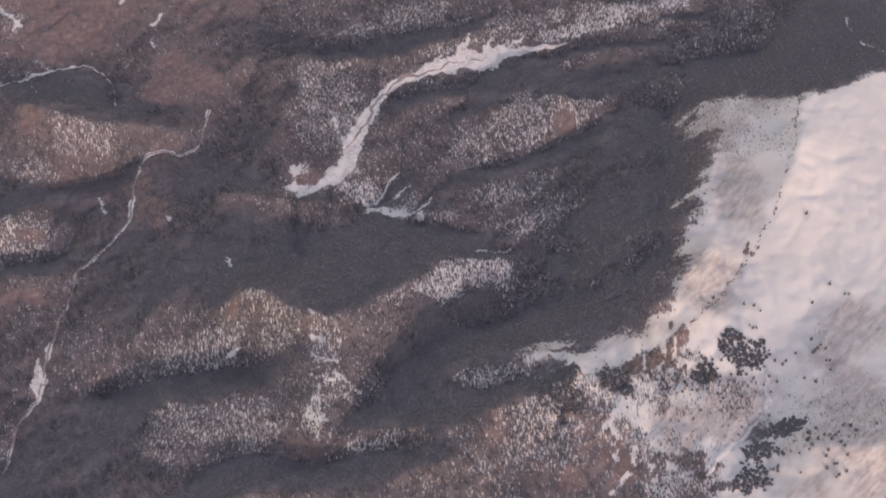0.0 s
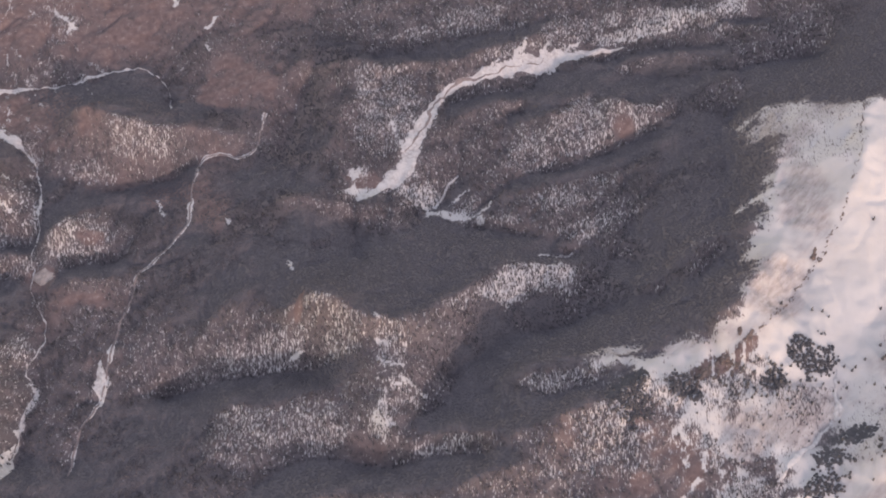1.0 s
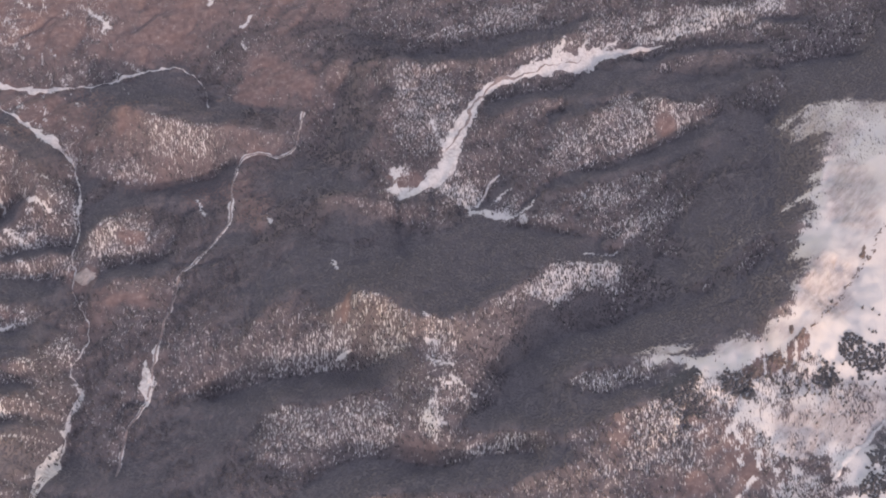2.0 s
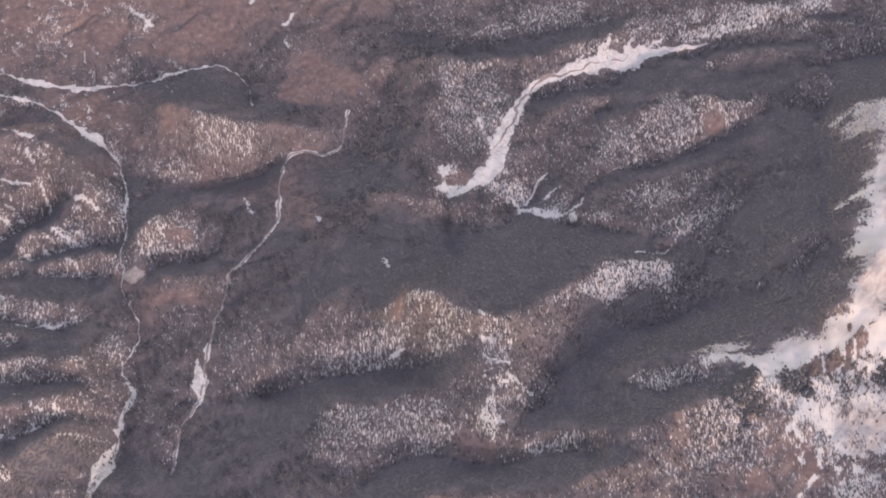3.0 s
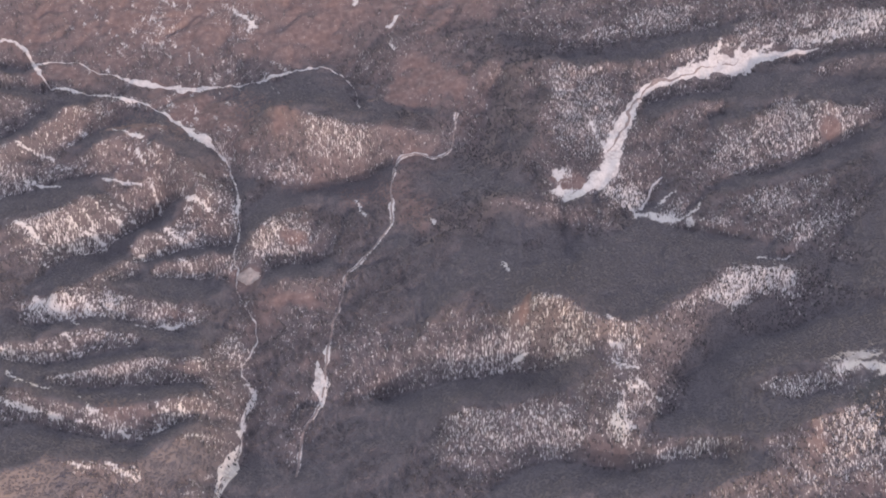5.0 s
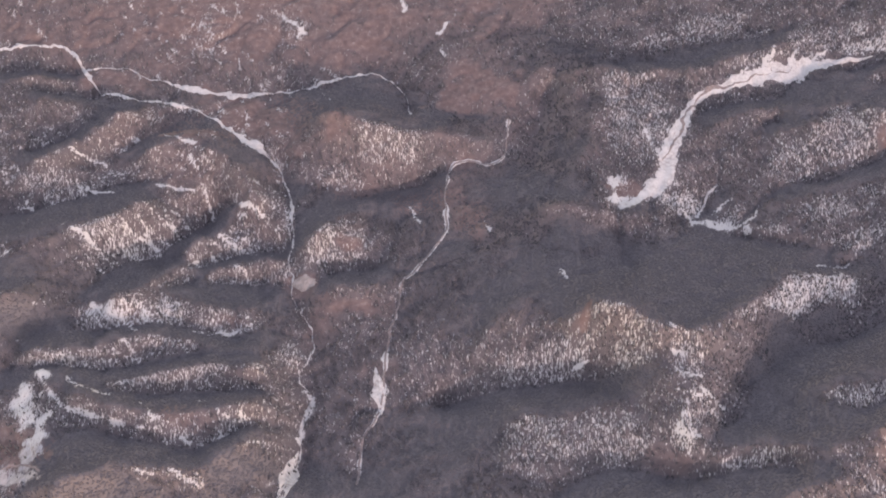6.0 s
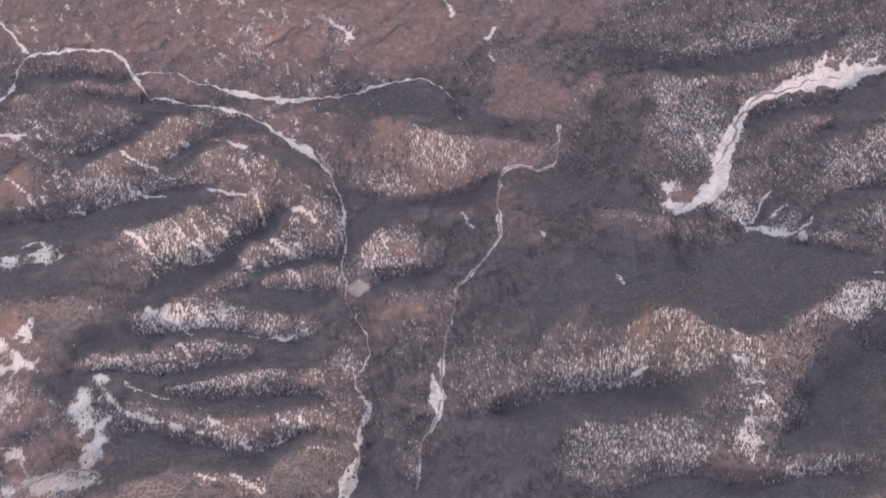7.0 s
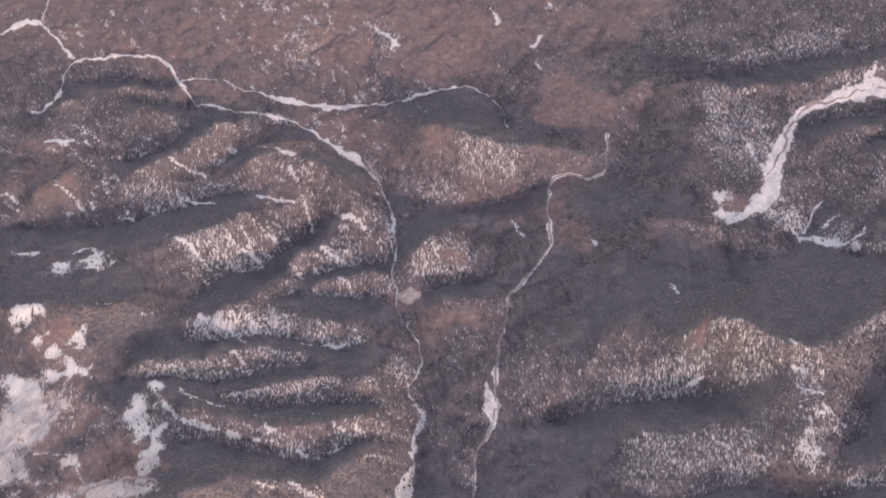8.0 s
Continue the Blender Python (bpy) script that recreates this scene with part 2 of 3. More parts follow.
    + [[(33, 355), (32, 343), (43, 338)], [(35, 374), (62, 364)], [(28, 411), (41, 408)], [(-32, 402), (-23, 404)], [(-42, 474), (-36, 467)], [(232, 314), (232, 302), (217, 286)], [(-275, 759), (-252, 736)], [(-141, 736), (-130, 744)], [(-138, 722), (-128, 698)]]
    + [[(-176, 775), (-166, 757)], [(-255, 752), (-255, 720)], [(-153, 551), (-144, 532)], [(-99, 532), (-90, 520)], [(-213, 388), (-208, 382), (-214, 365), (-214, 349)], [(52, 536), (68, 524), (89, 524)], [(317, 409), (337, 420)], [(410, 662), (414, 640), (426, 611), (438, 608)], [(438, 676), (449, 669)]]
    + [[(117, 671), (125, 684), (131, 691)], [(140, 679), (147, 690), (151, 696)], [(162, 684), (170, 693), (174, 700)], [(99, 663), (106, 672)], [(38, 589), (29, 599), (25, 609)], [(47, 605), (40, 616)], [(89, 524), (102, 532), (106, 542)], [(69, 534), (77, 544), (86, 549)], [(190, 691), (207, 695), (227, 697), (244, 698)]]
    + [[(19, 542), (6, 540), (0, 547), (-2, 557)], [(28, 396), (39, 394)], [(31, 384), (48, 381)], [(30, 367), (44, 365)], [(137, 481), (159, 486)], [(244, 380), (241, 365)], [(254, 382), (250, 368)], [(260, 386), (257, 372)], [(-472, 474), (-460, 477), (-450, 482), (-446, 490), (-455, 495), (-464, 490)], [(-512, 494), (-496, 493)]])
TRACK = [(-429, 295), (-418, 305), (-397, 313), (-373, 312), (-364, 306)]
SNOW_FIELDS = (
    [(-468, 477, 12, 6, 15), (-449, 484, 9, 8, 10), (-390, 356, 8, 13, 0), (268, 330, 34, 24, 10), (244, 340, 22, 14, 10), (-456, 390, 16, 8, 10), (-484, 430, 12, 6, 0), (72, 527, 18, 4, -8), (127, 688, 8, 5, 40), (147, 690, 6, 5, 0), (173, 694, 6, 4, 0), (194, 695, 14, 3, 12), (207, 697, 9, 3, 15), (241, 700, 9, 3, 25), (-439, 412, 4, 10, 0), (-376, 325, 5, 20, -15)]
    + [(-460, 404, 5, 4, 0), (-384, 379, 6, 4, 0), (311, 345, 5, 13, -10), (-1, 562, 4, 6, 0), (4, 544, 9, 3, 0), (121, 685, 5, 7, 30), (137, 689, 4, 6, 40), (107, 675, 5, 4, 20), (-468, 410, 4, 7, 0), (-447, 394, 4, 10, 0), (-434, 326, 7, 6, 20)])
MOUNTAIN_SNOW = [(287, 587), (294, 571), (297, 553), (295, 531), (283, 510), (278, 499), (277, 468), (268, 432), (256, 405), (237, 397), (209, 388), (174, 384), (168, 373), (201, 365), (212, 371), (229, 372), (256, 366), (276, 366), (291, 370), (308, 356), (311, 345), (300, 325), (284, 306), (272, 284), (266, 262), (398, 262), (443, 427), (457, 599), (363, 582), (311, 601)]
# snow-flecked woods; a few ridge strips are extra snow in place of sunlight
SNOWY_OR_SUNLIT_WOODS = (
    [(124, 460, 27, 19, 20), (107, 441, 15, 9, 20), (76, 432, 15, 8, 20), (-12, 433, 15, 15, -40), (-49, 405, 34, 15, 28), (37, 396, 11, 18, 0), (44, 365, 14, 9, 0), (36, 339, 11, 11, 0), (-46, 345, 43, 17, 8), (148, 366, 25, 13, 8), (197, 353, 31, 17, 0), (212, 329, 24, 21, 0), (81, 326, 21, 6, 8), (177, 318, 38, 29, 0), (52, 549, 21, 15, 0)]
    + [(85, 538, 13, 12, 0), (81, 325, 18, 7, 8), (-3, 344, 18, 17, 0), (19, 617, 31, 37, 0), (-337, 437, 31, 13, -5), (-377, 506, 37, 11, -5), (-272, 439, 20, 8, -8), (-293, 389, 34, 10, 8), (-386, 637, 27, 13, 8), (-321, 618, 22, 10, 0), (-277, 519, 25, 17, -10), (-273, 483, 20, 5, 4), (-373, 393, 37, 6, 2), (-319, 417, 27, 6, 0), (-414, 557, 38, 12, -5)]
    + [(-269, 745, 19, 23, 30), (-335, 734, 19, 23, 20), (-176, 609, 18, 21, 0), (-291, 350, 26, 11, -12), (-245, 337, 22, 13, 0), (-227, 415, 12, 11, 0), (-352, 373, 30, 11, -25), (-408, 339, 21, 26, 0), (-452, 371, 22, 31, 0), (-410, 303, 28, 17, 0), (-460, 427, 19, 14, 0), (-201, 513, 21, 22, 0), (173, 507, 28, 7, 14), (235, 667, 41, 9, 3), (73, 721, 47, 12, 15), (150, 535, 44, 11, 18), (168, 368, 34, 10, 10), (155, 592, 40, 14, 12), (265, 703, 48, 11, -12), (150, 705, 60, 12, 12)]
    + [(19, 648, 27, 21, 0), (117, 686, 23, 8, 15), (176, 611, 26, 16, 20), (132, 581, 26, 15, 25), (209, 607, 21, 15, 20), (-68, 354, 22, 13, 0), (8, 405, 15, 18, 0), (-166, 607, 22, 18, 0), (-209, 578, 17, 10, 0), (-34, 406, 23, 8, 35)])
BROWN_LAND = (
    [(-311, 744, 164, 29, 2), (-113, 667, 34, 30, 15), (-267, 644, 59, 23, -28), (-389, 679, 30, 11, -10), (-225, 479, 12, 11, 0), (-204, 450, 12, 22, -20), (-176, 457, 24, 11, 0), (-110, 593, 17, 5, 0), (-145, 560, 26, 21, 0), (-166, 406, 19, 9, 0), (-107, 533, 21, 15, 0), (200, 596, 9, 10, 50), (-30, 425, 5, 14, -20), (31, 324, 14, 9, 0)]
    + [(222, 306, 18, 21, 20), (188, 295, 20, 11, 10), (148, 326, 8, 10, 0), (243, 368, 14, 6, 20), (203, 337, 10, 12, 0), (-288, 351, 19, 9, -15), (-272, 439, 12, 6, 0), (-506, 571, 30, 25, 0), (-484, 482, 10, 7, 0), (-341, 436, 12, 5, -10), (-398, 325, 21, 17, 0), (-489, 721, 66, 17, 0), (-316, 618, 18, 6, 0)])
THICKETS = [(303, 380, 12, 15, -10), (322, 327, 13, 5, 20), (308, 313, 11, 6, 10), (299, 296, 14, 9, 20), (278, 365, 9, 7, 0), (222, 356, 12, 9, 20), (190, 348, 13, 17, 0)]
PONDS = [(-225, 481, 10, 6, -10), (-216, 320, 5, 20, -6), (-163, 387, 5, 14, 10)]
LONE_TREES = [(318, 405, 22, 11, 5), (359, 480, 7, 9, 1), (272, 364, 21, 13, 24), (324, 372, 14, 9, 7), (365, 415, 15, 22, 4), (255, 358, 14, 8, 16), (305, 355, 14, 13, 12), (349, 375, 14, 13, 12), (347, 311, 17, 25, 22), (332, 319, 14, 12, 16), (-399, 328, 21, 11, 14), (-393, 323, 14, 13, 12), (-216, 328, 4, 9, 5)]
ROCKY_SLOPES = [(251, 374, 8, 5, 18), (236, 366, 8, 6, 12), (262, 390, 4, 3, 6), (316, 452, 5, 4, 5)]
# sparse woods; the narrow strip at (243, 474) paints a sunlit ridge as snow
OPEN_OR_SUNLIT_WOODS = (
    [(221, 351, 38, 14, 15), (272, 347, 31, 21, 0), (243, 324, 24, 25, 0), (190, 359, 28, 8, 10), (255, 296, 21, 16, 0), (293, 347, 14, 17, 0), (310, 332, 14, 25, 0), (134, 465, 23, 17, 12), (115, 448, 16, 12, 20), (35, 343, 6, 13, 0), (48, 546, 13, 7, 0), (4, 559, 10, 13, 0), (10, 541, 19, 5, 0), (85, 536, 13, 10, 0), (-390, 356, 13, 19, 0)]
    + [(-448, 371, 22, 31, 0), (-407, 300, 31, 14, 0), (-386, 377, 11, 7, 0), (-312, 447, 12, 8, -30), (-344, 436, 23, 7, -15), (-446, 481, 16, 11, 10), (243, 474, 33, 4, 26), (230, 704, 69, 8, 10)])
# dark bands of shade, put on the plan as closed forest
SHADE_PATCHES = (
    [(-310, 293, 60, 12, 5), (-250, 312, 26, 10, 20), (26, 467, 65, 22, -3), (-25, 502, 32, 17, -15), (114, 493, 48, 10, -4), (-77, 442, 31, 9, 8), (19, 432, 23, 18, -35), (37, 689, 78, 8, 3), (204, 658, 67, 9, -3), (205, 412, 57, 17, 20), (119, 410, 49, 22, 25), (87, 398, 13, 21, 0)]
    + [(252, 578, 54, 20, 20), (-193, 668, 32, 14, 0), (-92, 374, 63, 8, 8), (-106, 640, 32, 6, -8), (-63, 459, 19, 14, 0), (-432, 426, 42, 13, 0), (-425, 463, 46, 15, 5), (-505, 520, 40, 10, 0)])
BROWN_WOODS = [(-48, 632, 48, 55, 0), (-75, 525, 48, 20, 0), (-110, 735, 60, 14, 0)]
PALE_FIELDS = [(-474, 350, 22, 34, 0), (-400, 305, 34, 7, 0), (-394, 360, 7, 11, 0)]
# wind-worn snow, and flanks whose shade is put in as grey snow
SCOURED_OR_SHADED = [(328, 566, 40, 17, 35), (304, 556, 15, 28, 0), (308, 488, 17, 36, 0), (283, 430, 22, 18, 20), (225, 388, 40, 8, 5), (385, 398, 48, 26, 40), (362, 345, 30, 48, 0), (372, 295, 40, 40, 0), (280, 332, 30, 17, 15), (258, 318, 16, 14, 0), (-468, 352, 34, 50, 0), (-400, 306, 44, 14, 0)]
BARE_GROUND = (
    [(222, 306, 14, 20, 20), (191, 294, 12, 7, 10), (202, 596, 4, 7, -40), (-108, 670, 29, 20, 0), (-288, 646, 41, 16, -28), (-393, 680, 23, 9, -8), (-330, 617, 20, 7, 0), (-195, 511, 9, 8, 0), (-112, 592, 13, 7, 20), (-229, 483, 11, 8, -10), (-516, 600, 22, 11, 0), (-194, 456, 20, 5, -5), (-26, 424, 3, 7, -15), (-408, 323, 35, 21, 0)]
    + [(-457, 410, 15, 14, 0), (-410, 303, 21, 11, 0), (6, 552, 10, 8, 0), (-442, 366, 16, 39, 0), (251, 375, 16, 6, 38), (239, 370, 11, 5, 30)])
X0, X1, Y0, Y1, CELL = -660.0, 540.0, 180.0, 860.0, 2.5


def relief():
    """Heights on a coarse grid: slopes that run straight from the crests down to the streams."""
    nx, ny = int((X1 - X0) / CELL) + 1, int((Y1 - Y0) / CELL) + 1
    total, count = np.zeros((ny, nx)), np.zeros((ny, nx))
    for line in list(CRESTS.values()) + list(STREAMS.values()):
        for p, q in zip(line, line[1:]):
            steps = int(max(abs(q[0] - p[0]), abs(q[1] - p[1])) / 2) + 1
            for u in np.linspace(0, 1, steps + 1):
                i, j = round((p[0] + u * (q[0] - p[0]) - X0) / CELL), round((p[1] + u * (q[1] - p[1]) - Y0) / CELL)
                if 0 <= i < nx and 0 <= j < ny:
                    total[j, i] += p[2] + u * (q[2] - p[2])
                    count[j, i] += 1
    fixed = count > 0
    value = np.where(fixed, total / np.maximum(count, 1), 0)
    z = np.where(fixed, value, value[fixed].mean())
    for step in (48, 24, 12, 6, 3, 1):
        for _ in range(160 if step > 1 else 260):
            e = np.pad(z, step, mode="edge")
            m = (e[:-2 * step, step:-step] + e[2 * step:, step:-step] + e[step:-step, :-2 * step] + e[step:-step, 2 * step:]) / 4
            z = np.where(fixed, value, m)
    # loose slopes settle: nothing stands steeper than scree does
    for _ in range(60):
        for way in (0, 1):
            rise = np.diff(z, axis=way)
            slip = 0.25 * np.sign(rise) * np.maximum(np.abs(rise) - 0.95 * CELL, 0)
            if way == 0:
                z[1:] -= slip
                z[:-1] += slip
            else:
                z[:, 1:] -= slip
                z[:, :-1] += slip
    for _ in range(2):
        e = np.pad(z, 1, mode="edge")
        z = 0.6 * z + 0.1 * (e[:-2, 1:-1] + e[2:, 1:-1] + e[1:-1, :-2] + e[1:-1, 2:])
    return z


RELIEF = relief()


def coarse_height(x, y):
    u, v = np.clip((x - X0) / CELL, 0, RELIEF.shape[1] - 1.001), np.clip((y - Y0) / CELL, 0, RELIEF.shape[0] - 1.001)
    i, j = u.astype(int), v.astype(int)
    a, b = u - i, v - j
    return (RELIEF[j, i] * (1 - a) + RELIEF[j, i + 1] * a) * (1 - b) + (RELIEF[j + 1, i] * (1 - a) + RELIEF[j + 1, i + 1] * a) * b


def height(x, y):
    x, y = np.asarray(x, float), np.asarray(y, float)
    out = np.maximum(np.maximum(X0 + 30 - x, x - X1 + 30), np.maximum(Y0 + 30 - y, y - Y1 + 30))
    far = smooth(0, 260, out)
    wx, wy = x + 2.5 * fbm(x, y, 18, 3, 3), y + 2.5 * fbm(x, y, 18, 3, 8)
    rough = 1 - 0.6 * smooth(295, 330, x)
    near = coarse_height(wx, wy) + 1.1 * rough * fbm(x, y, 22, 4, 5)
    # side gullies that cut the slopes
    near = near - 1.9 * rough * (1 - np.minimum(1, 2.2 * np.abs(fbm(x, y, 34, 3, 91)))) + 0.6 - 0.5 * (1 - np.minimum(1, 2.5 * np.abs(fbm(x, y, 15, 2, 97)))) + 0.3 * np.abs(fbm(x + 0.6 * y, y - 0.6 * x, 11, 3, 99))
    # small ribs and runnels down the wooded slopes
    near = near + 0.9 * rough * (1 - 2 * np.abs(value_noise(0.16 * x + 0.05 * y, 0.05 * y - 0.03 * x, 131))) * smooth(-0.3, 0.5, fbm(x, y, 45, 2, 133)) + 0.5 * rough * fbm(x, y, 6, 2, 137)
    # low diagonal gullies across the northern flats
    gully = 1 - np.abs(fbm(x * 0.5 + y * 0.8, (y * 0.55 - x * 0.85) * 1.6, 55, 3, 61))
    near = near - 2.6 * smooth(0.6, 1.0, gully) * smooth(-0.3, 0.5, fbm(x, y, 60, 2, 77)) * smooth(690, 730, y) * smooth(60, -40, x)
    hills = 30 + 45 * fbm(x, y, 420, 5, 11)
    return near * (1 - far) + hills * far


# ---------------------------------------------------------------- land cover on the plan
def blobs(x, y, rows, ragged=0.35, seed=0, size=14, soft=0.25):
    """Soft patches: rows of centre, half length, half width, turn in degrees."""
    warp = ragged * fbm(x, y, size, 4, seed)
    best = np.zeros(np.shape(x))
    for cx, cy, a, b, turn in rows:
        c, s = math.cos(radians(turn)), math.sin(radians(turn))
        u, v = ((x - cx) * c + (y - cy) * s) / a, (-(x - cx) * s + (y - cy) * c) / b
        best = np.maximum(best, smooth(1 + soft, 1 - soft, np.hypot(u, v) + warp))
    return best


def inside(x, y, ring):
    """Whether a place on the plan lies within a closed line."""
    hit = np.zeros(np.shape(x), bool)
    for p, q in zip(ring, ring[1:] + ring[:1]):
        if p[1] != q[1]:
            hit ^= ((p[1] > y) != (q[1] > y)) & (x < (q[0] - p[0]) * (y - p[1]) / (q[1] - p[1]) + p[0])
    return hit


def shaded_slope(x, y):
    """How steeply the land falls to the north and north-west, away from the sun: cover() puts shade there as closed
    forest.
    """
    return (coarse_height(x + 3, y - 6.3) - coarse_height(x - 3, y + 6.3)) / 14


def cover(x, y):
    """Lying snow, bare brown ground, tree density, shade put in as closed forest, and greyed snow, each 0 to 1."""
    wob = 2.0 * fbm(x, y, 7, 3, 21)
    west = smooth(-215, -250, x) * smooth(-410, -375, x) * smooth(660, 610, y)
    # shade goes into the cover: denser woods and less snow on slopes facing away
    shade_woods = smooth(0.05, 0.3, shaded_slope(x, y) + 0.06 * fbm(x, y, 16, 3, 14))
    closed = blobs(x, y, SHADE_PATCHES, 0.7, 18, 20, 0.55) * (1 - 0.8 * blobs(x, y, OPEN_OR_SUNLIT_WOODS, 0.5, 16, 14, 0.4))
    shade_woods = np.maximum(shade_woods, closed)
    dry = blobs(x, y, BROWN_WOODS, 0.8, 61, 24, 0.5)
    shade_woods = shade_woods * (1 - 0.6 * dry)
    open_ground = blobs(x, y, BARE_GROUND, 0.6, 28, 12, 0.3)
    edge = np.where(inside(x, y, MOUNTAIN_SNOW), 1, -1) * line_distance(x, y, MOUNTAIN_SNOW + MOUNTAIN_SNOW[:1])[0]
    field = smooth(-13, 13, edge + 8 * fbm(x * 0.45, y, 14, 5, 2, 0.75))
    field = field * (1 - 0.8 * open_ground)
    field = np.maximum(field, 0.68 * blobs(x, y, SNOW_FIELDS, 0.9, 2, 7, 0.5))
    field = np.maximum(field, 0.72 * blobs(x, y, PALE_FIELDS, 0.6, 39, 14, 0.45))
    beyond = y - np.interp(x, *np.array([p[:2] for p in CRESTS["north_spur"][::-1] + CRESTS["mountain_east"][1:]], float).T)
    field = field * smooth(11, -2, beyond + 2 * wob)
    woods = blobs(x, y, SNOWY_OR_SUNLIT_WOODS, 0.45, 9, 12)
    flats = smooth(-14, 30, y - np.interp(x, (-620, -430, -300, -190, -60, 30), (690, 706, 680, 702, 722, 800)) + 12 * fbm(x, y, 30, 3, 41))
    brown = np.maximum(blobs(x, y, BROWN_LAND, 0.6, 6, 26, 0.4), flats * (0.8 + 0.2 * fbm(x, y, 40, 3, 44)))
    brown = brown * np.clip(0.85 + 0.4 * fbm(x, y, 18, 4, 51), 0, 1) * (0.6 + 0.4 * smooth(430, 500, y))
    # the open north-western basin: thin woods on brown ground
    basin = smooth(-10, -130, x) * smooth(500, 610, y) * smooth(-420, -300, x + 0.6 * (y - 600))
    basin = basin * (1 - 0.75 * blobs(x, y, [(-188, 606, 52, 24, -8), (-205, 512, 28, 20, 0)], 0.6, 55, 26, 0.5))
    brown = np.maximum(brown, basin * np.clip(0.36 + 0.55 * fbm(x, y, 35, 4, 53), 0, 1))
    brown = np.maximum(np.maximum(brown * (1 - 0.75 * closed), 0.34 * dry), open_ground)
    flecks = smooth(0.45, 0.8, fbm(x * 1.6 + 0.9 * y, 0.7 * y - 0.3 * x, 8, 4, 83)) * smooth(-0.1, 0.4, fbm(x, y, 60, 2, 85)) * np.maximum(flats, basin)
    thicket = blobs(x, y, THICKETS, 0.5, 12, 7)
    drift = np.zeros(np.shape(x))
    wx, wy = 2.2 * fbm(x, y, 12, 3, 71), 2.2 * fbm(x, y, 12, 3, 75)
    open_wood = blobs(x, y, OPEN_OR_SUNLIT_WOODS, 0.5, 16, 14, 0.4)
    for line in DRIFTS:
        drift = np.maximum(drift, 0.78 * smooth(1.7, 0.3, line_distance(x + wx, y + wy, line)[0] + 0.5 * wob))
    # thin snow left in the small gullies that run slantwise down the western ribs
    gully = 1 - 3 * np.abs(fbm(0.28 * (0.82 * x - 0.57 * y), 0.57 * x + 0.82 * y, 9, 3, 91))
    gully = smooth(0.45, 0.95, gully) * smooth(-0.35, 0.1, fbm(x, y, 22, 2, 95)) * np.maximum(west, smooth(-380, -410, x) * smooth(660, 610, y)) * (1 - shade_woods)
    drift = np.maximum(drift, 0.6 * gully)
    snow = np.maximum(field, 0.23 + 0.04 * west - 0.1 * smooth(-375, -410, x) * smooth(560, 500, y) + (0.13 - 0.03 * west) * np.maximum(woods, open_wood) + 0.14 * open_wood - (0.2 + 0.12 * west) * shade_woods - 0.16 * brown)
    snow = np.maximum(snow, 0.44 * flecks)
    # wind-packed snow and ice among the willows along the western river
    bank = smooth(9, 2, line_distance(x + wx, y + wy, STREAMS["river_w"][10:25])[0])
    snow = np.maximum(snow, snow + 0.14 * bank * (1 - field))
    # snow is also thinned on the mountain's shaded flank, which darkens it
    snow = np.clip(np.maximum(snow * (1 - 0.36 * shade_woods * smooth(275, 300, x)), drift), 0, 1)
    trees = (0.45 + 0.5 * shade_woods - 0.05 * woods - 0.08 * open_wood) * (1 - np.minimum(1, 1.2 * brown) * (1 - 0.6 * shade_woods)) * (1 - field) ** 2.2 * (1 - 0.9 * drift)
    trees = np.maximum(trees * (1 - 0.9 * open_ground) * (1 + 0.45 * fbm(x, y, 11, 3, 31) * (1 - shade_woods)), 0.9 * thicket)
    scour_shade = blobs(x, y, SCOURED_OR_SHADED, 0.7, 36, 26, 0.5)
    return snow, brown, np.clip(trees, 0, 1), np.maximum(shade_woods, 0.6 * thicket), scour_shade


# ---------------------------------------------------------------- materials
def material(name):
    m = bpy.data.materials.new(name)
    m.use_nodes = True
    t = m.node_tree
    b = t.nodes["Principled BSDF"]
    b.inputs["Specular IOR Level"].default_value = 0.2
    return m, t, b


def noise_node(t, scale, detail=5, rough=0.6, coord=None):
    n = t.nodes.new("ShaderNodeTexNoise")
    n.inputs["Scale"].default_value, n.inputs["Detail"].default_value, n.inputs["Roughness"].default_value = scale, detail, rough
    if coord is None:
        coord = t.nodes.new("ShaderNodeNewGeometry").outputs["Position"]
    t.links.new(coord, n.inputs["Vector"])
    return n.outputs["Fac"]


def ramp(t, value, stops):
    r = t.nodes.new("ShaderNodeValToRGB")
    while len(r.color_ramp.elements) < len(stops):
        r.color_ramp.elements.new(0.5)
    for e, (at, colour) in zip(r.color_ramp.elements, stops):
        e.position, e.color = at, (*colour, 1)
    t.links.new(value, r.inputs["Fac"])
    return r.outputs["Color"]


def mix(t, fac, a, b):
    n = t.nodes.new("ShaderNodeMix")
    n.data_type = "RGBA"
    for socket, v in ((n.inputs[0], fac), (n.inputs[6], a), (n.inputs[7], b)):
        if isinstance(v, (tuple, float, int)):
            socket.default_value = (*v, 1) if isinstance(v, tuple) else v
        else:
            t.links.new(v, socket)
    return n.outputs[2]


def math_node(t, op, a, b=0.0, clamp=False):
    n = t.nodes.new("ShaderNodeMath")
    n.operation, n.use_clamp = op, clamp
    for socket, v in ((n.inputs[0], a), (n.inputs[1], b)):
        if isinstance(v, (float, int)):
            socket.default_value = v
        else:
            t.links.new(v, socket)
    return n.outputs[0]


def attribute(t, name):
    n = t.nodes.new("ShaderNodeAttribute")
    n.attribute_name = name
    return n.outputs["Fac"]


def ground_material():
    m, t, b = material("mountain_ground")
    snow_map, brown_map = attribute(t, "snow"), attribute(t, "brown")
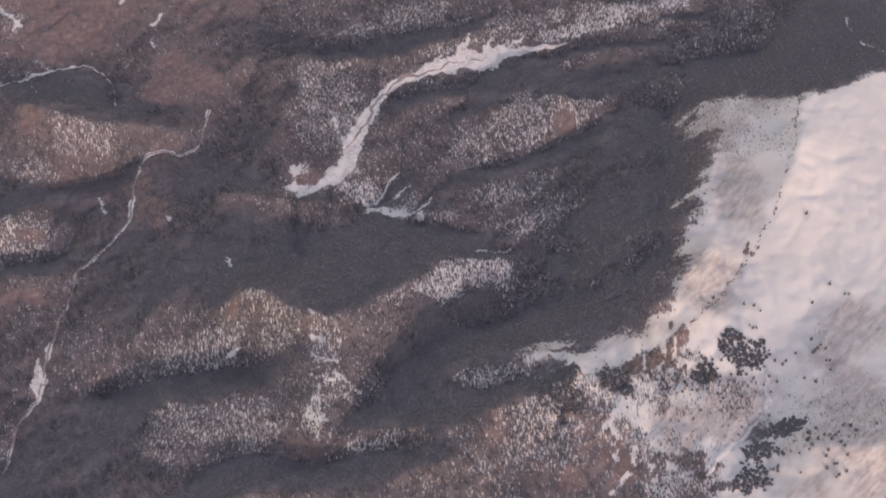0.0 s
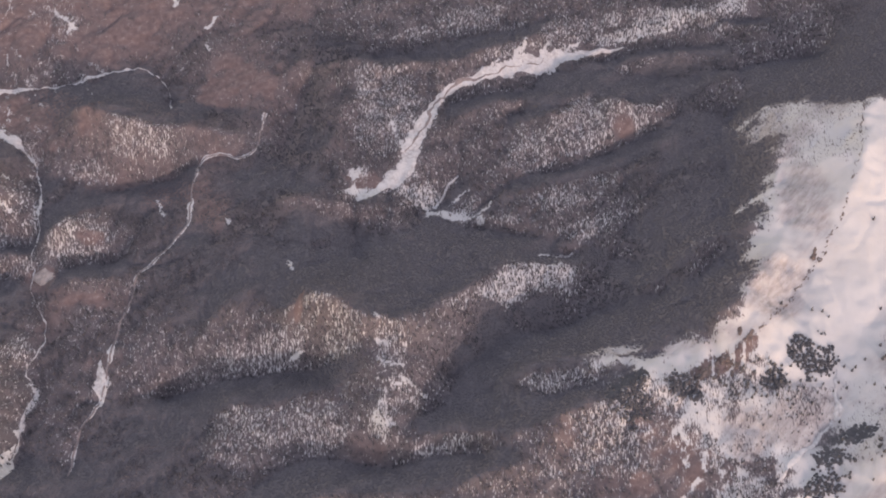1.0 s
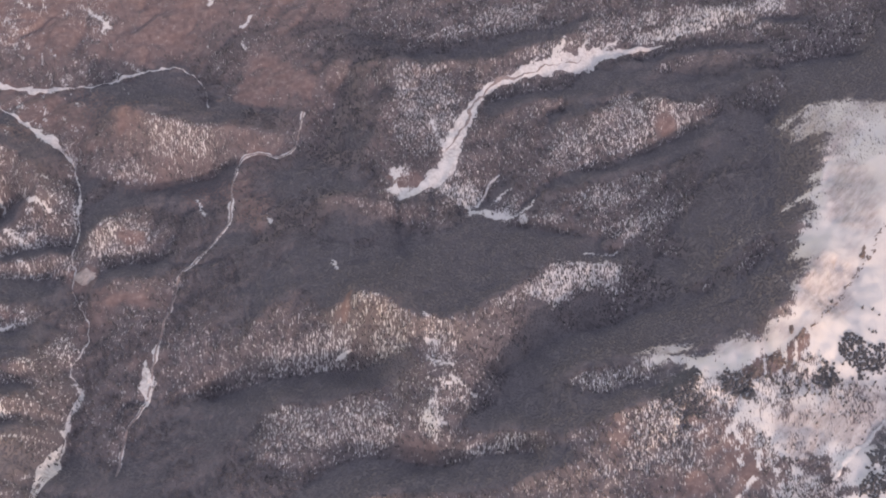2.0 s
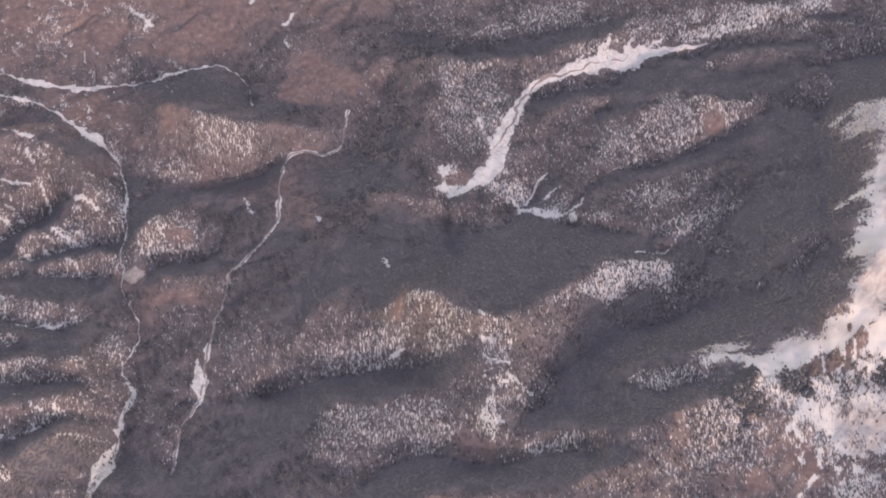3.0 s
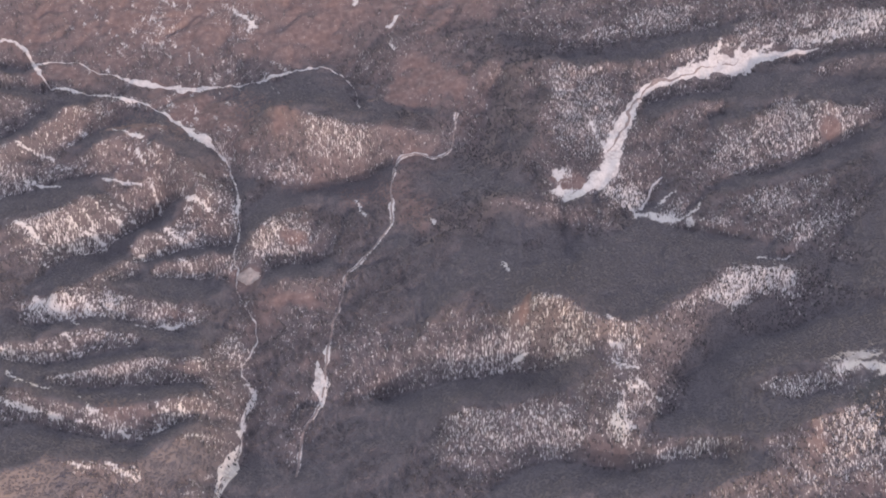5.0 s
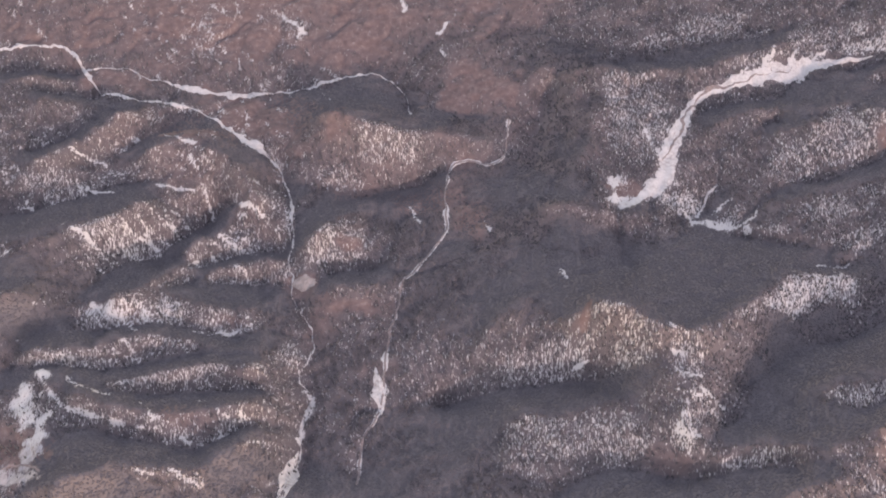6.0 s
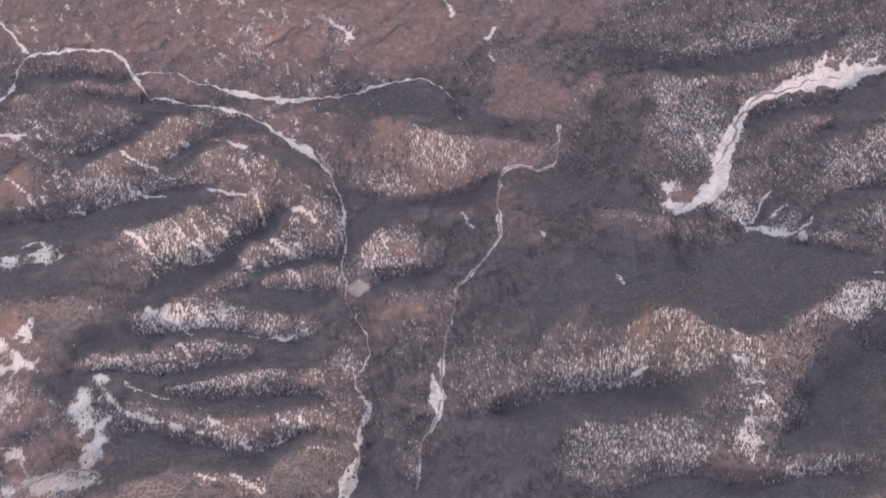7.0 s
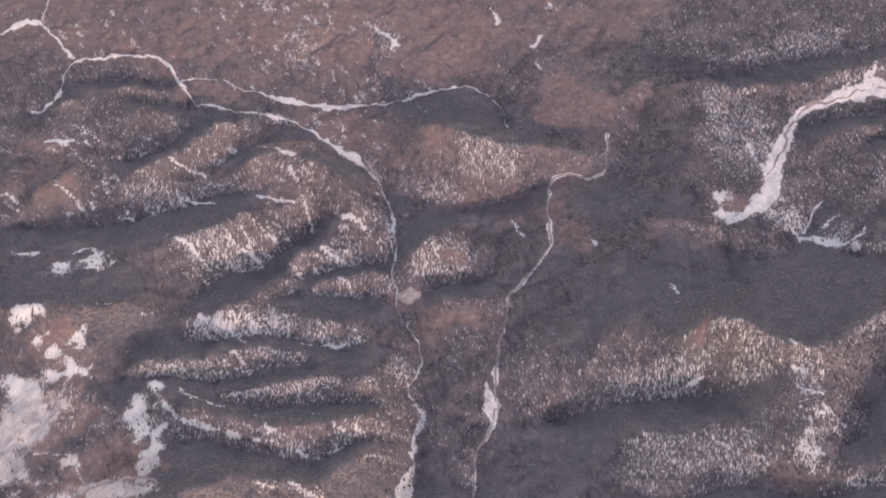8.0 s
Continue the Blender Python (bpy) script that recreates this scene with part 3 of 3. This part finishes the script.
    fine, mid, wide = noise_node(t, 0.9, 4), noise_node(t, 0.22, 5), noise_node(t, 0.03, 4)
    soil = ramp(t, fine, [(0.3, (0.094, 0.082, 0.088)), (0.7, (0.128, 0.111, 0.119))])
    grass = ramp(t, mid, [(0.3, (0.105, 0.074, 0.074)), (0.55, (0.152, 0.109, 0.107)), (0.75, (0.2, 0.16, 0.157))])
    bare = mix(t, brown_map, soil, grass)
    white = ramp(t, wide, [(0.3, (0.41, 0.405, 0.402)), (0.7, (0.49, 0.48, 0.475))])
    # greyed snow in long streaks: worn thin over dry grass, with the flanks' shade painted in
    swept = t.nodes.new("ShaderNodeVectorMath")
    swept.operation = "MULTIPLY"
    swept.inputs[1].default_value = (0.10, 0.34, 0.3)
    turned = t.nodes.new("ShaderNodeVectorRotate")
    turned.rotation_type, turned.inputs["Angle"].default_value = "Z_AXIS", radians(-48)
    t.links.new(t.nodes.new("ShaderNodeNewGeometry").outputs["Position"], turned.inputs["Vector"])
    t.links.new(turned.outputs[0], swept.inputs[0])
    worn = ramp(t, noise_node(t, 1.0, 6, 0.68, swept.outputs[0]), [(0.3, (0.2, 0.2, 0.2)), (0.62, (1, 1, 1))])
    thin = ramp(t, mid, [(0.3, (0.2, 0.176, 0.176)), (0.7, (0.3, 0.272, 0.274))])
    white = mix(t, math_node(t, "MULTIPLY", math_node(t, "MULTIPLY", attribute(t, "scour_shade"), worn), 0.9, True), white, thin)
    # snow lies where the map says so, and in patches between the trees
    stretch = t.nodes.new("ShaderNodeVectorMath")
    stretch.operation = "MULTIPLY"
    stretch.inputs[1].default_value = (2.1, 0.46, 0.2)
    t.links.new(t.nodes.new("ShaderNodeNewGeometry").outputs["Position"], stretch.inputs[0])
    streak = noise_node(t, 0.72, 2.5, 0.5, stretch.outputs[0])
    streak.node.inputs["Distortion"].default_value = 0.8
    edge = math_node(t, "ADD", snow_map, math_node(t, "MULTIPLY", math_node(t, "SUBTRACT", streak, 0.5), 1.7))
    lying = math_node(t, "MULTIPLY", math_node(t, "SUBTRACT", edge, 0.405), 9.0, True)
    colour = mix(t, lying, bare, white)
    t.links.new(colour, b.inputs["Base Color"])
    # forest floor in one even dark tone, which paints in the shade of the slopes
    shade_floor = ramp(t, fine, [(0.3, (0.107, 0.1, 0.11)), (0.7, (0.12, 0.112, 0.122))])
    t.links.new(mix(t, attribute(t, "shade_floor"), colour, shade_floor), b.inputs["Base Color"])
    b.inputs["Roughness"].default_value = 0.8
    bump = t.nodes.new("ShaderNodeBump")
    bump.inputs["Strength"].default_value, bump.inputs["Distance"].default_value = 0.5, 0.6
    t.links.new(mid, bump.inputs["Height"])
    t.links.new(bump.outputs["Normal"], b.inputs["Normal"])
    return m


def crown_material(name, stops):
    m, t, b = material(name)
    g = t.nodes.new("ShaderNodeNewGeometry")
    t.links.new(ramp(t, g.outputs["Random Per Island"], stops), b.inputs["Base Color"])
    b.inputs["Roughness"].default_value = 0.9
    return m


GROUND = ground_material()
NEEDLES = crown_material("conifer_needles", [(0.0, (0.072, 0.073, 0.079)), (0.6, (0.082, 0.083, 0.089)), (1.0, (0.094, 0.093, 0.099))])
# bluish grey that carries the hazy tone of the shaded slopes
SHADE_TWIGS = crown_material("shade_toned_twigs", [(0.0, (0.097, 0.091, 0.1)), (0.6, (0.104, 0.097, 0.105)), (1.0, (0.113, 0.105, 0.113))])


# ---------------------------------------------------------------- the ground, one sheet to the horizon
def axis(lo, hi, step, reach):
    core = list(np.arange(lo, hi + step / 2, step))
    out, d = [], step
    while (out[-1] if out else 0) < reach:
        d *= 1.22
        out.append((out[-1] if out else 0) + d)
    return np.array([lo - v for v in reversed(out)] + core + [hi + v for v in out])


def mesh_from(name, verts, faces, sides):
    me = bpy.data.meshes.new(name)
    me.vertices.add(len(verts))
    me.vertices.foreach_set("co", np.asarray(verts, np.float32).ravel())
    me.loops.add(faces.size)
    me.loops.foreach_set("vertex_index", faces.astype(np.int32).ravel())
    me.polygons.add(len(faces))
    me.polygons.foreach_set("loop_start", np.arange(len(faces), dtype=np.int32) * sides)
    me.update(calc_edges=True)
    return me


def build_ground():
    xs, ys = axis(-620, 500, 1.6, 3600), axis(230, 830, 1.6, 3600)
    x, y = np.meshgrid(xs, ys)
    z = height(x, y)
    n, w = len(ys), len(xs)
    idx = np.arange(n * w).reshape(n, w)
    quads = np.stack([idx[:-1, :-1], idx[:-1, 1:], idx[1:, 1:], idx[1:, :-1]], -1).reshape(-1, 4)
    me = mesh_from("ground", np.stack([x, y, z], -1).reshape(-1, 3), quads, 4)
    snow, brown, trees, shade_woods, scour_shade = cover(x, y)
    for name, values in (("snow", snow), ("brown", brown), ("scour_shade", scour_shade), ("shade_floor", shade_woods * np.clip(1 - 1.6 * np.maximum(snow, brown), 0, 1))):
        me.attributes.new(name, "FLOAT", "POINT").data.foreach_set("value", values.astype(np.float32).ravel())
    me.shade_smooth()
    me.materials.append(GROUND)
    return tagged(new("ground", me), "snow-patched brown mountain land with wooded ridges and valleys", "ground", kind="structure")


build_ground()


# ---------------------------------------------------------------- streams under ice and snow, ponds, roads
def ice_material():
    m, t, b = material("snow_covered_ice")
    fine, wide = noise_node(t, 0.5, 5), noise_node(t, 0.08, 4)
    t.links.new(mix(t, ramp(t, wide, [(0.42, (0, 0, 0)), (0.62, (1, 1, 1))]), ramp(t, fine, [(0.35, (0.42, 0.413, 0.408)), (0.6, (0.5, 0.49, 0.485))]),
                    ramp(t, fine, [(0.35, (0.31, 0.285, 0.278)), (0.65, (0.52, 0.508, 0.5))])), b.inputs["Base Color"])
    b.inputs["Roughness"].default_value = 0.55
    return m


def gravel_material():
    m, t, b = material("frozen_gravel")
    t.links.new(ramp(t, noise_node(t, 0.8, 5), [(0.3, (0.155, 0.125, 0.122)), (0.7, (0.27, 0.23, 0.225))]), b.inputs["Base Color"])
    b.inputs["Roughness"].default_value = 0.85
    return m


def silt_material():
    m, t, b = material("frozen_silt")
    t.links.new(ramp(t, noise_node(t, 0.3, 5), [(0.3, (0.2, 0.168, 0.16)), (0.7, (0.34, 0.305, 0.295))]), b.inputs["Base Color"])
    b.inputs["Roughness"].default_value = 0.7
    return m


ICE, GRAVEL, SILT = ice_material(), gravel_material(), silt_material()


def resample(line, step, rounds=2):
    """Even steps along a line that is rounded at its points."""
    pts = [np.array(p[:2], float) for p in line]
    for _ in range(rounds):
        cut = [pts[0]]
        for p, q in zip(pts, pts[1:]):
            cut += [0.75 * p + 0.25 * q, 0.25 * p + 0.75 * q]
        pts = cut + [pts[-1]]
    pts = np.array(pts)
    run = np.concatenate([[0], np.cumsum(np.hypot(*np.diff(pts, axis=0).T))])
    at = np.arange(0, run[-1], step)
    return np.stack([np.interp(at, run, pts[:, 0]), np.interp(at, run, pts[:, 1])], 1), at / run[-1]


BARE = []


def ribbon(name, line, wide, mat, label, category, lift=0.3, ragged=0.35, seed=0, step=1.2, wander=1.5):
    """A strip that lies on the land; wide(u) is its half width, its edges are ragged."""
    mid, u = resample(line, step, 1)
    mid = mid + wander * np.stack([fbm(mid[:, 0], mid[:, 1], 14, 3, seed + 2), fbm(mid[:, 0], mid[:, 1], 14, 3, seed + 5)], 1)
    way = np.gradient(mid, axis=0)
    way /= np.hypot(way[:, 0], way[:, 1])[:, None]
    side = np.stack([-way[:, 1], way[:, 0]], 1)
    half = np.array([wide(v) for v in u])
    half = half * np.clip(1 + 1.3 * ragged * fbm(mid[:, 0], mid[:, 1], 17, 2, seed + 13), 0.25, 2.2)
    left = half * (1 + ragged * fbm(mid[:, 0], mid[:, 1], 6, 3, seed))
    right = half * (1 + ragged * fbm(mid[:, 0] + 50, mid[:, 1], 6, 3, seed + 9))
    across = np.linspace(-1, 1, 7)
    off = np.where(across[None] < 0, across[None] * np.maximum(left, 0.15)[:, None], across[None] * np.maximum(right, 0.15)[:, None])
    x, y = mid[:, :1] + off * side[:, :1], mid[:, 1:] + off * side[:, 1:]
    z = height(x, y) + lift - np.where(np.abs(across) > 0.9, 0.5, 0)[None]
    BARE.append((mid, half))
    n, w = x.shape
    idx = np.arange(n * w).reshape(n, w)
    quads = np.stack([idx[:-1, :-1], idx[1:, :-1], idx[1:, 1:], idx[:-1, 1:]], -1).reshape(-1, 4)
    me = mesh_from(name, np.stack([x, y, z], -1).reshape(-1, 3), quads, 4)
    me.shade_smooth()
    me.materials.append(mat)
    return tagged(new(name, me), label, category, kind="structure")


def steps(*stops):
    """A width that changes along the strip."""
    return lambda u: float(np.interp(u, [s[0] for s in stops], [s[1] for s in stops]))


ribbon("frozen_river", STREAMS["river_w"], steps((0, 1.4), (0.2, 0.9), (0.36, 1.9), (0.45, 1.5), (0.5, 1.7), (0.58, 1.3), (0.66, 0.7), (0.74, 0.6), (0.85, 0.8), (1, 0.8)), ICE,
       "narrow winding river under white ice", "river", seed=1, ragged=1.1)
ribbon("frozen_river", STREAMS["river_u"], steps((0, 1.2), (0.4, 2.2), (0.6, 0.8), (1, 1.4)), ICE, "icy stream joining the river bend", "river", seed=23, ragged=0.8)
ribbon("frozen_river", STREAMS["river_v"], steps((0, 2.0), (1, 1.0)), ICE, "icy side stream on brown flats", "river", seed=27, ragged=0.8)
ribbon("frozen_river", STREAMS["river_n"], steps((0, 1.6), (0.15, 0.8), (0.3, 2.6), (0.5, 1.4), (0.75, 0.9), (1, 0.6)), ICE,
       "white frozen river bend across brown flats", "river", seed=4, ragged=0.8)
ribbon("frozen_creek", STREAMS["snow_creek"], steps((0, 0.6), (0.1, 3), (0.17, 8), (0.24, 12), (0.31, 9.5), (0.4, 5), (0.5, 3), (0.56, 4.2), (0.65, 5.5), (0.75, 7), (0.84, 7), (0.92, 5.5), (1, 2)), ICE,
       "broad snow-filled creek bed between wooded slopes", "creek", seed=7, ragged=0.35, wander=1.0)
ribbon("snow_gully", STREAMS["snow_gully"], steps((0, 0.8), (0.4, 1.5), (0.8, 2.6), (1, 3)), ICE, "white snow gully between dark trees", "gully", seed=11, ragged=0.7)
ribbon("snow_gully", STREAMS["east_gully"], steps((0, 1.0), (0.3, 1.6), (0.6, 2.0), (1, 0.6)), ICE, "white snow gully below the bare mountain", "gully", seed=15, ragged=0.8)
ribbon("creek_channel", STREAMS["snow_creek"][3:12], steps((0, 0.2), (0.3, 0.7), (0.6, 0.8), (1, 0.4)), GRAVEL, "thin open gravel channel in the snowy creek bed", "channel", 0.5, 0.9, 33, 1.0, 3.0)
ribbon("road", STREAMS["road"], steps((0, 0.6), (0.3, 0.75), (0.5, 0.9), (1, 0.9)), GRAVEL, "narrow grey valley road with snowy edges", "road", 0.42, 0.08, 2, 1.2, 1.0)
ribbon("snow_verge", STREAMS["road"], steps((0, 0.8), (0.1, 0.8), (0.3, 0.8), (0.45, 1.0), (0.6, 0.9), (0.75, 1.6), (0.9, 0.9), (1, 0.8)), ICE,
       "broken snow banks along the valley road", "snow bank", 0.3, 0.9, 2, 1.2, 1.0)
ribbon("track", TRACK, steps((0, 0.9), (1, 0.9)), GRAVEL, "pale dirt track across a snowy clearing", "track", 0.35, 0.1, 5)


def pond(cx, cy, a, b, turn, label):
    k = np.arange(40) * 2 * math.pi / 40
    kite = 1.25 / (np.abs(np.cos(k)) + np.abs(np.sin(k))) ** 1.1
    r = kite * (1 + 0.25 * fbm(cx + 9 * np.cos(k), cy + 9 * np.sin(k), 6, 3, 3))
    c, s = math.cos(radians(turn)), math.sin(radians(turn))
    rings = [np.zeros((1, 2))] + [np.stack([f * a * r * np.cos(k), f * b * r * np.sin(k)], 1) for f in (0.35, 0.7, 0.95, 1.0)]
    plan = np.concatenate(rings)
    x, y = cx + plan[:, 0] * c - plan[:, 1] * s, cy + plan[:, 0] * s + plan[:, 1] * c
    z = height(x, y) + 0.35
    z[-40:] -= 0.6
    bm = bmesh.new()
    v = [bm.verts.new(p) for p in zip(x, y, z)]
    for i in range(40):
        j = (i + 1) % 40
        bm.faces.new((v[0], v[1 + i], v[1 + j]))
        for ring in range(3):
            o = 1 + 40 * ring
            bm.faces.new((v[o + i], v[o + 40 + i], v[o + 40 + j], v[o + j]))
    me = bpy.data.meshes.new("frozen_pond")
    bm.to_mesh(me)
    me.materials.append(SILT if "silty" in label else ICE)
    return tagged(new("frozen_pond", me), label, "pond", kind="structure")


for row, label in zip(PONDS, ("pale silty frozen pond beside the river", "white frozen pond in dark woods", "snowy clearing beside the valley road")):
    pond(*row, label)

BARE += [(np.array([[p[0], p[1] + k * 0.6 * p[3]] for k in (-1, -0.5, 0, 0.5, 1)]), np.full(5, p[2] * 1.0)) for p in PONDS]


def clear_of_strips(x, y):
    free = np.ones(x.size, bool)
    for mid, half in BARE:
        near = np.where((x > mid[:, 0].min() - 12) & (x < mid[:, 0].max() + 12) & (y > mid[:, 1].min() - 12) & (y < mid[:, 1].max() + 12))[0]
        for part_of in np.array_split(near, max(1, near.size // 4000)):
            d = np.hypot(x[part_of, None] - mid[None, :, 0], y[part_of, None] - mid[None, :, 1]) - 0.95 * half[None]
            free[part_of] &= d.min(1) > 0
    return free


# ---------------------------------------------------------------- the forest
def build_forest():
    rng = np.random.default_rng(7)
    step = 1.65
    x, y = np.meshgrid(np.arange(-600, 470, step), np.arange(250, 810, step))
    u, v = np.meshgrid(np.arange(-600, 500, 2.6), np.arange(-160, 249, 2.6))
    x, y = np.concatenate([x.ravel(), u.ravel()]), np.concatenate([y.ravel(), v.ravel()])
    x, y = x + rng.uniform(-.8, .8, x.size), y + rng.uniform(-.8, .8, y.size)
    land = cover(x, y)
    keep = rng.random(x.size) < land[2]
    x, y, shade_woods = x[keep], y[keep], land[3][keep]
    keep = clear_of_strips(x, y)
    x, y, shade_woods = x[keep], y[keep], shade_woods[keep]
    # low broad crowns on the shaded slopes, for an even dark tone
    tall, wide = rng.uniform(2.6, 4.6, x.size) * (1 - 0.72 * shade_woods), rng.uniform(0.36, 0.6, x.size) * (1 + 1.3 * shade_woods)
    # dark needles on sunny slopes, the shade-toned crowns where the land faces away
    evergreen = rng.random(x.size) < 0.7 * (1 - shade_woods) ** 1.5
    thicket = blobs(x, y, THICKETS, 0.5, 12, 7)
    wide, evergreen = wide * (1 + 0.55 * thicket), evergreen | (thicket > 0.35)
    for name, pick, mat, label in (("conifer_forest", evergreen, NEEDLES, "scattered dark conifers on open snowy slopes"),
                                   ("winter_woods", ~evergreen, SHADE_TWIGS, "closed grey leafless woods, shade-toned, on ridges and in valleys")):
        crowns(rng, name, x[pick], y[pick], tall[pick], wide[pick], mat, label)


def crowns(rng, name, x, y, tall, wide, mat, label):
    """Many tapered crowns with uneven outlines in one mesh."""
    n, sides = x.size, 5
    z = height(x, y) - 0.2
    turn = rng.uniform(0, 7, n)[:, None] + np.arange(sides) * 2 * math.pi / sides
    r = wide[:, None] * rng.uniform(0.75, 1.2, (n, sides))
    ring = np.stack([x[:, None] + r * np.cos(turn), y[:, None] + r * np.sin(turn), np.repeat((z + 0.1)[:, None], sides, 1)], -1)
    tip = np.stack([x + rng.uniform(-.15, .15, n), y + rng.uniform(-.15, .15, n), z + tall], -1)[:, None]
    verts = np.concatenate([ring, tip], 1)
    k = np.arange(sides)
    tri = np.stack([k, (k + 1) % sides, np.full(sides, sides)], -1)[None] + (np.arange(n) * (sides + 1))[:, None, None]
    me = mesh_from(name, verts.reshape(-1, 3), tri.reshape(-1, 3), 3)
    me.materials.append(mat)
    return tagged(new(name, me), label, "forest", kind="stuff")


build_forest()


# ---------------------------------------------------------------- single trees and rocks on the bare mountain
def part(name, bm, mat, parent, label=""):
    me = bpy.data.meshes.new(name)
    bm.to_mesh(me)
    bm.free()
    me.materials.append(mat)
    ob = new(name, me)
    ob.parent = parent
    return tagged(ob, label)


def bark_material():
    m, t, b = material("conifer_bark")
    t.links.new(ramp(t, noise_node(t, 6, 4), [(0.3, (0.07, 0.05, 0.04)), (0.7, (0.16, 0.12, 0.095))]), b.inputs["Base Color"])
    b.inputs["Roughness"].default_value = 0.9
    return m


def rock_material():
    m, t, b = material("weathered_rock")
    g = t.nodes.new("ShaderNodeNewGeometry")
    up = t.nodes.new("ShaderNodeSeparateXYZ")
    t.links.new(g.outputs["Normal"], up.inputs[0])
    stone = ramp(t, noise_node(t, 0.7, 6), [(0.3, (0.09, 0.07, 0.066)), (0.55, (0.15, 0.115, 0.105)), (0.75, (0.22, 0.18, 0.165))])
    lies = math_node(t, "ADD", up.outputs[2], math_node(t, "MULTIPLY", math_node(t, "SUBTRACT", noise_node(t, 0.5, 4), 0.5), 1.2))
    t.links.new(mix(t, math_node(t, "MULTIPLY", math_node(t, "SUBTRACT", lies, 1.12), 8.0, True), stone, (0.74, 0.74, 0.76)), b.inputs["Base Color"])
    b.inputs["Roughness"].default_value = 0.85
    return m


BARK, ROCK = bark_material(), rock_material()


def conifer(rng, label):
    """A thing: trunk and a crown of ragged whorls."""
    tree = tagged(new("conifer"), label, "tree", "single conifers on the snow")
    tall, wide = rng.uniform(3.6, 5.4), rng.uniform(0.9, 1.25)
    bm = bmesh.new()
    bmesh.ops.create_cone(bm, cap_ends=True, segments=7, radius1=0.16, radius2=0.05, depth=tall * 0.8, matrix=Matrix.Translation((0, 0, tall * 0.4 - 0.4)))
    part("trunk", bm, BARK, tree, "thin brown trunk")
    bm = bmesh.new()
    for k in range(6):
        low, r = tall * (0.1 + 0.14 * k), wide * (1 - 0.145 * k)
        tip = bm.verts.new((0, 0, low + tall * 0.24))
        ring = []
        for i in range(11):
            a = i * 2 * math.pi / 11 + k
            rr = r * rng.uniform(0.62, 1.1) * (1 if i % 2 else 0.8)
            ring.append(bm.verts.new((rr * math.cos(a), rr * math.sin(a), low + rng.uniform(-0.12, 0.12))))
        for i in range(11):
            bm.faces.new((ring[i], ring[(i + 1) % 11], tip))
    part("crown", bm, NEEDLES, tree)
    return tree


def rock(rng, label):
    bm = bmesh.new()
    bmesh.ops.create_icosphere(bm, subdivisions=3, radius=1)
    shift = Vector((rng.uniform(0, 50), rng.uniform(0, 50), 0))
    for v in bm.verts:
        n = noise.fractal(v.co * 1.3 + shift, 0.7, 2.1, 5)
        v.co *= 1 + 0.42 * n
        v.co.z = v.co.z * 0.8 + 0.12 * math.floor(v.co.z * 5) / 5
    me = bpy.data.meshes.new("rock_outcrop")
    bm.to_mesh(me)
    bm.free()
    me.materials.append(ROCK)
    return tagged(new("rock_outcrop", me), label, "rock", "rocks along the mountain crest")


def on_land(x, y, lift, turn, size):
    return Matrix.Translation((x, y, float(height(x, y)) + lift)) @ Matrix.Rotation(turn, 4, "Z") @ Matrix.Diagonal((*size, 1))


def scatter(makers, places):
    """First the originals, then their copies, each at its place."""
    for k, m in enumerate(places):
        source = makers[k % len(makers)]
        if k < len(makers):
            source.matrix_basis = m
        else:
            made = copy_thing(source, Matrix())
            made.matrix_basis = m


tree_rng = random.Random(5)
kinds = [conifer(tree_rng, "dark green conifer standing alone on open snow") for _ in range(5)]
spots = []
for cx, cy, rx, ry, count in LONE_TREES:
    for _ in range(count):
        x, y = tree_rng.gauss(cx, rx * 0.6), tree_rng.gauss(cy, ry * 0.6)
        k = tree_rng.uniform(0.7, 1.15)
        spots.append(on_land(x, y, 0.0, tree_rng.uniform(0, 6), (k, k, k)))
scatter(kinds, spots)

rock_rng = random.Random(9)
rocks = [rock(rock_rng, "weathered brown rock outcrop breaking through snow") for _ in range(6)]
spots = []
mid, _ = resample(CRESTS["mountain"][:12], 1.5)
for (x, y), (u, v) in zip(mid, mid[1:]):
    if rock_rng.random() < 0.68:
        k = rock_rng.uniform(0.25, 0.8)
        spots.append(on_land(x + rock_rng.gauss(0, 0.8) - 0.8, y + rock_rng.gauss(0, 0.8), -0.15 * k, math.atan2(v - y, u - x) + rock_rng.gauss(0, 0.45),
                             (k * rock_rng.uniform(1.8, 3.6), k * rock_rng.uniform(0.3, 0.8), k * 0.55)))
for cx, cy, rx, ry, count in ROCKY_SLOPES:
    for _ in range(count):
        k = rock_rng.uniform(0.7, 1.7)
        spots.append(on_land(rock_rng.gauss(cx, rx * 0.6), rock_rng.gauss(cy, ry * 0.6), -0.2 * k, rock_rng.gauss(1.25, 0.25),
                             (k * rock_rng.uniform(2.0, 3.4), k * rock_rng.uniform(0.6, 1.0), k * 0.55)))
scatter(rocks, spots)
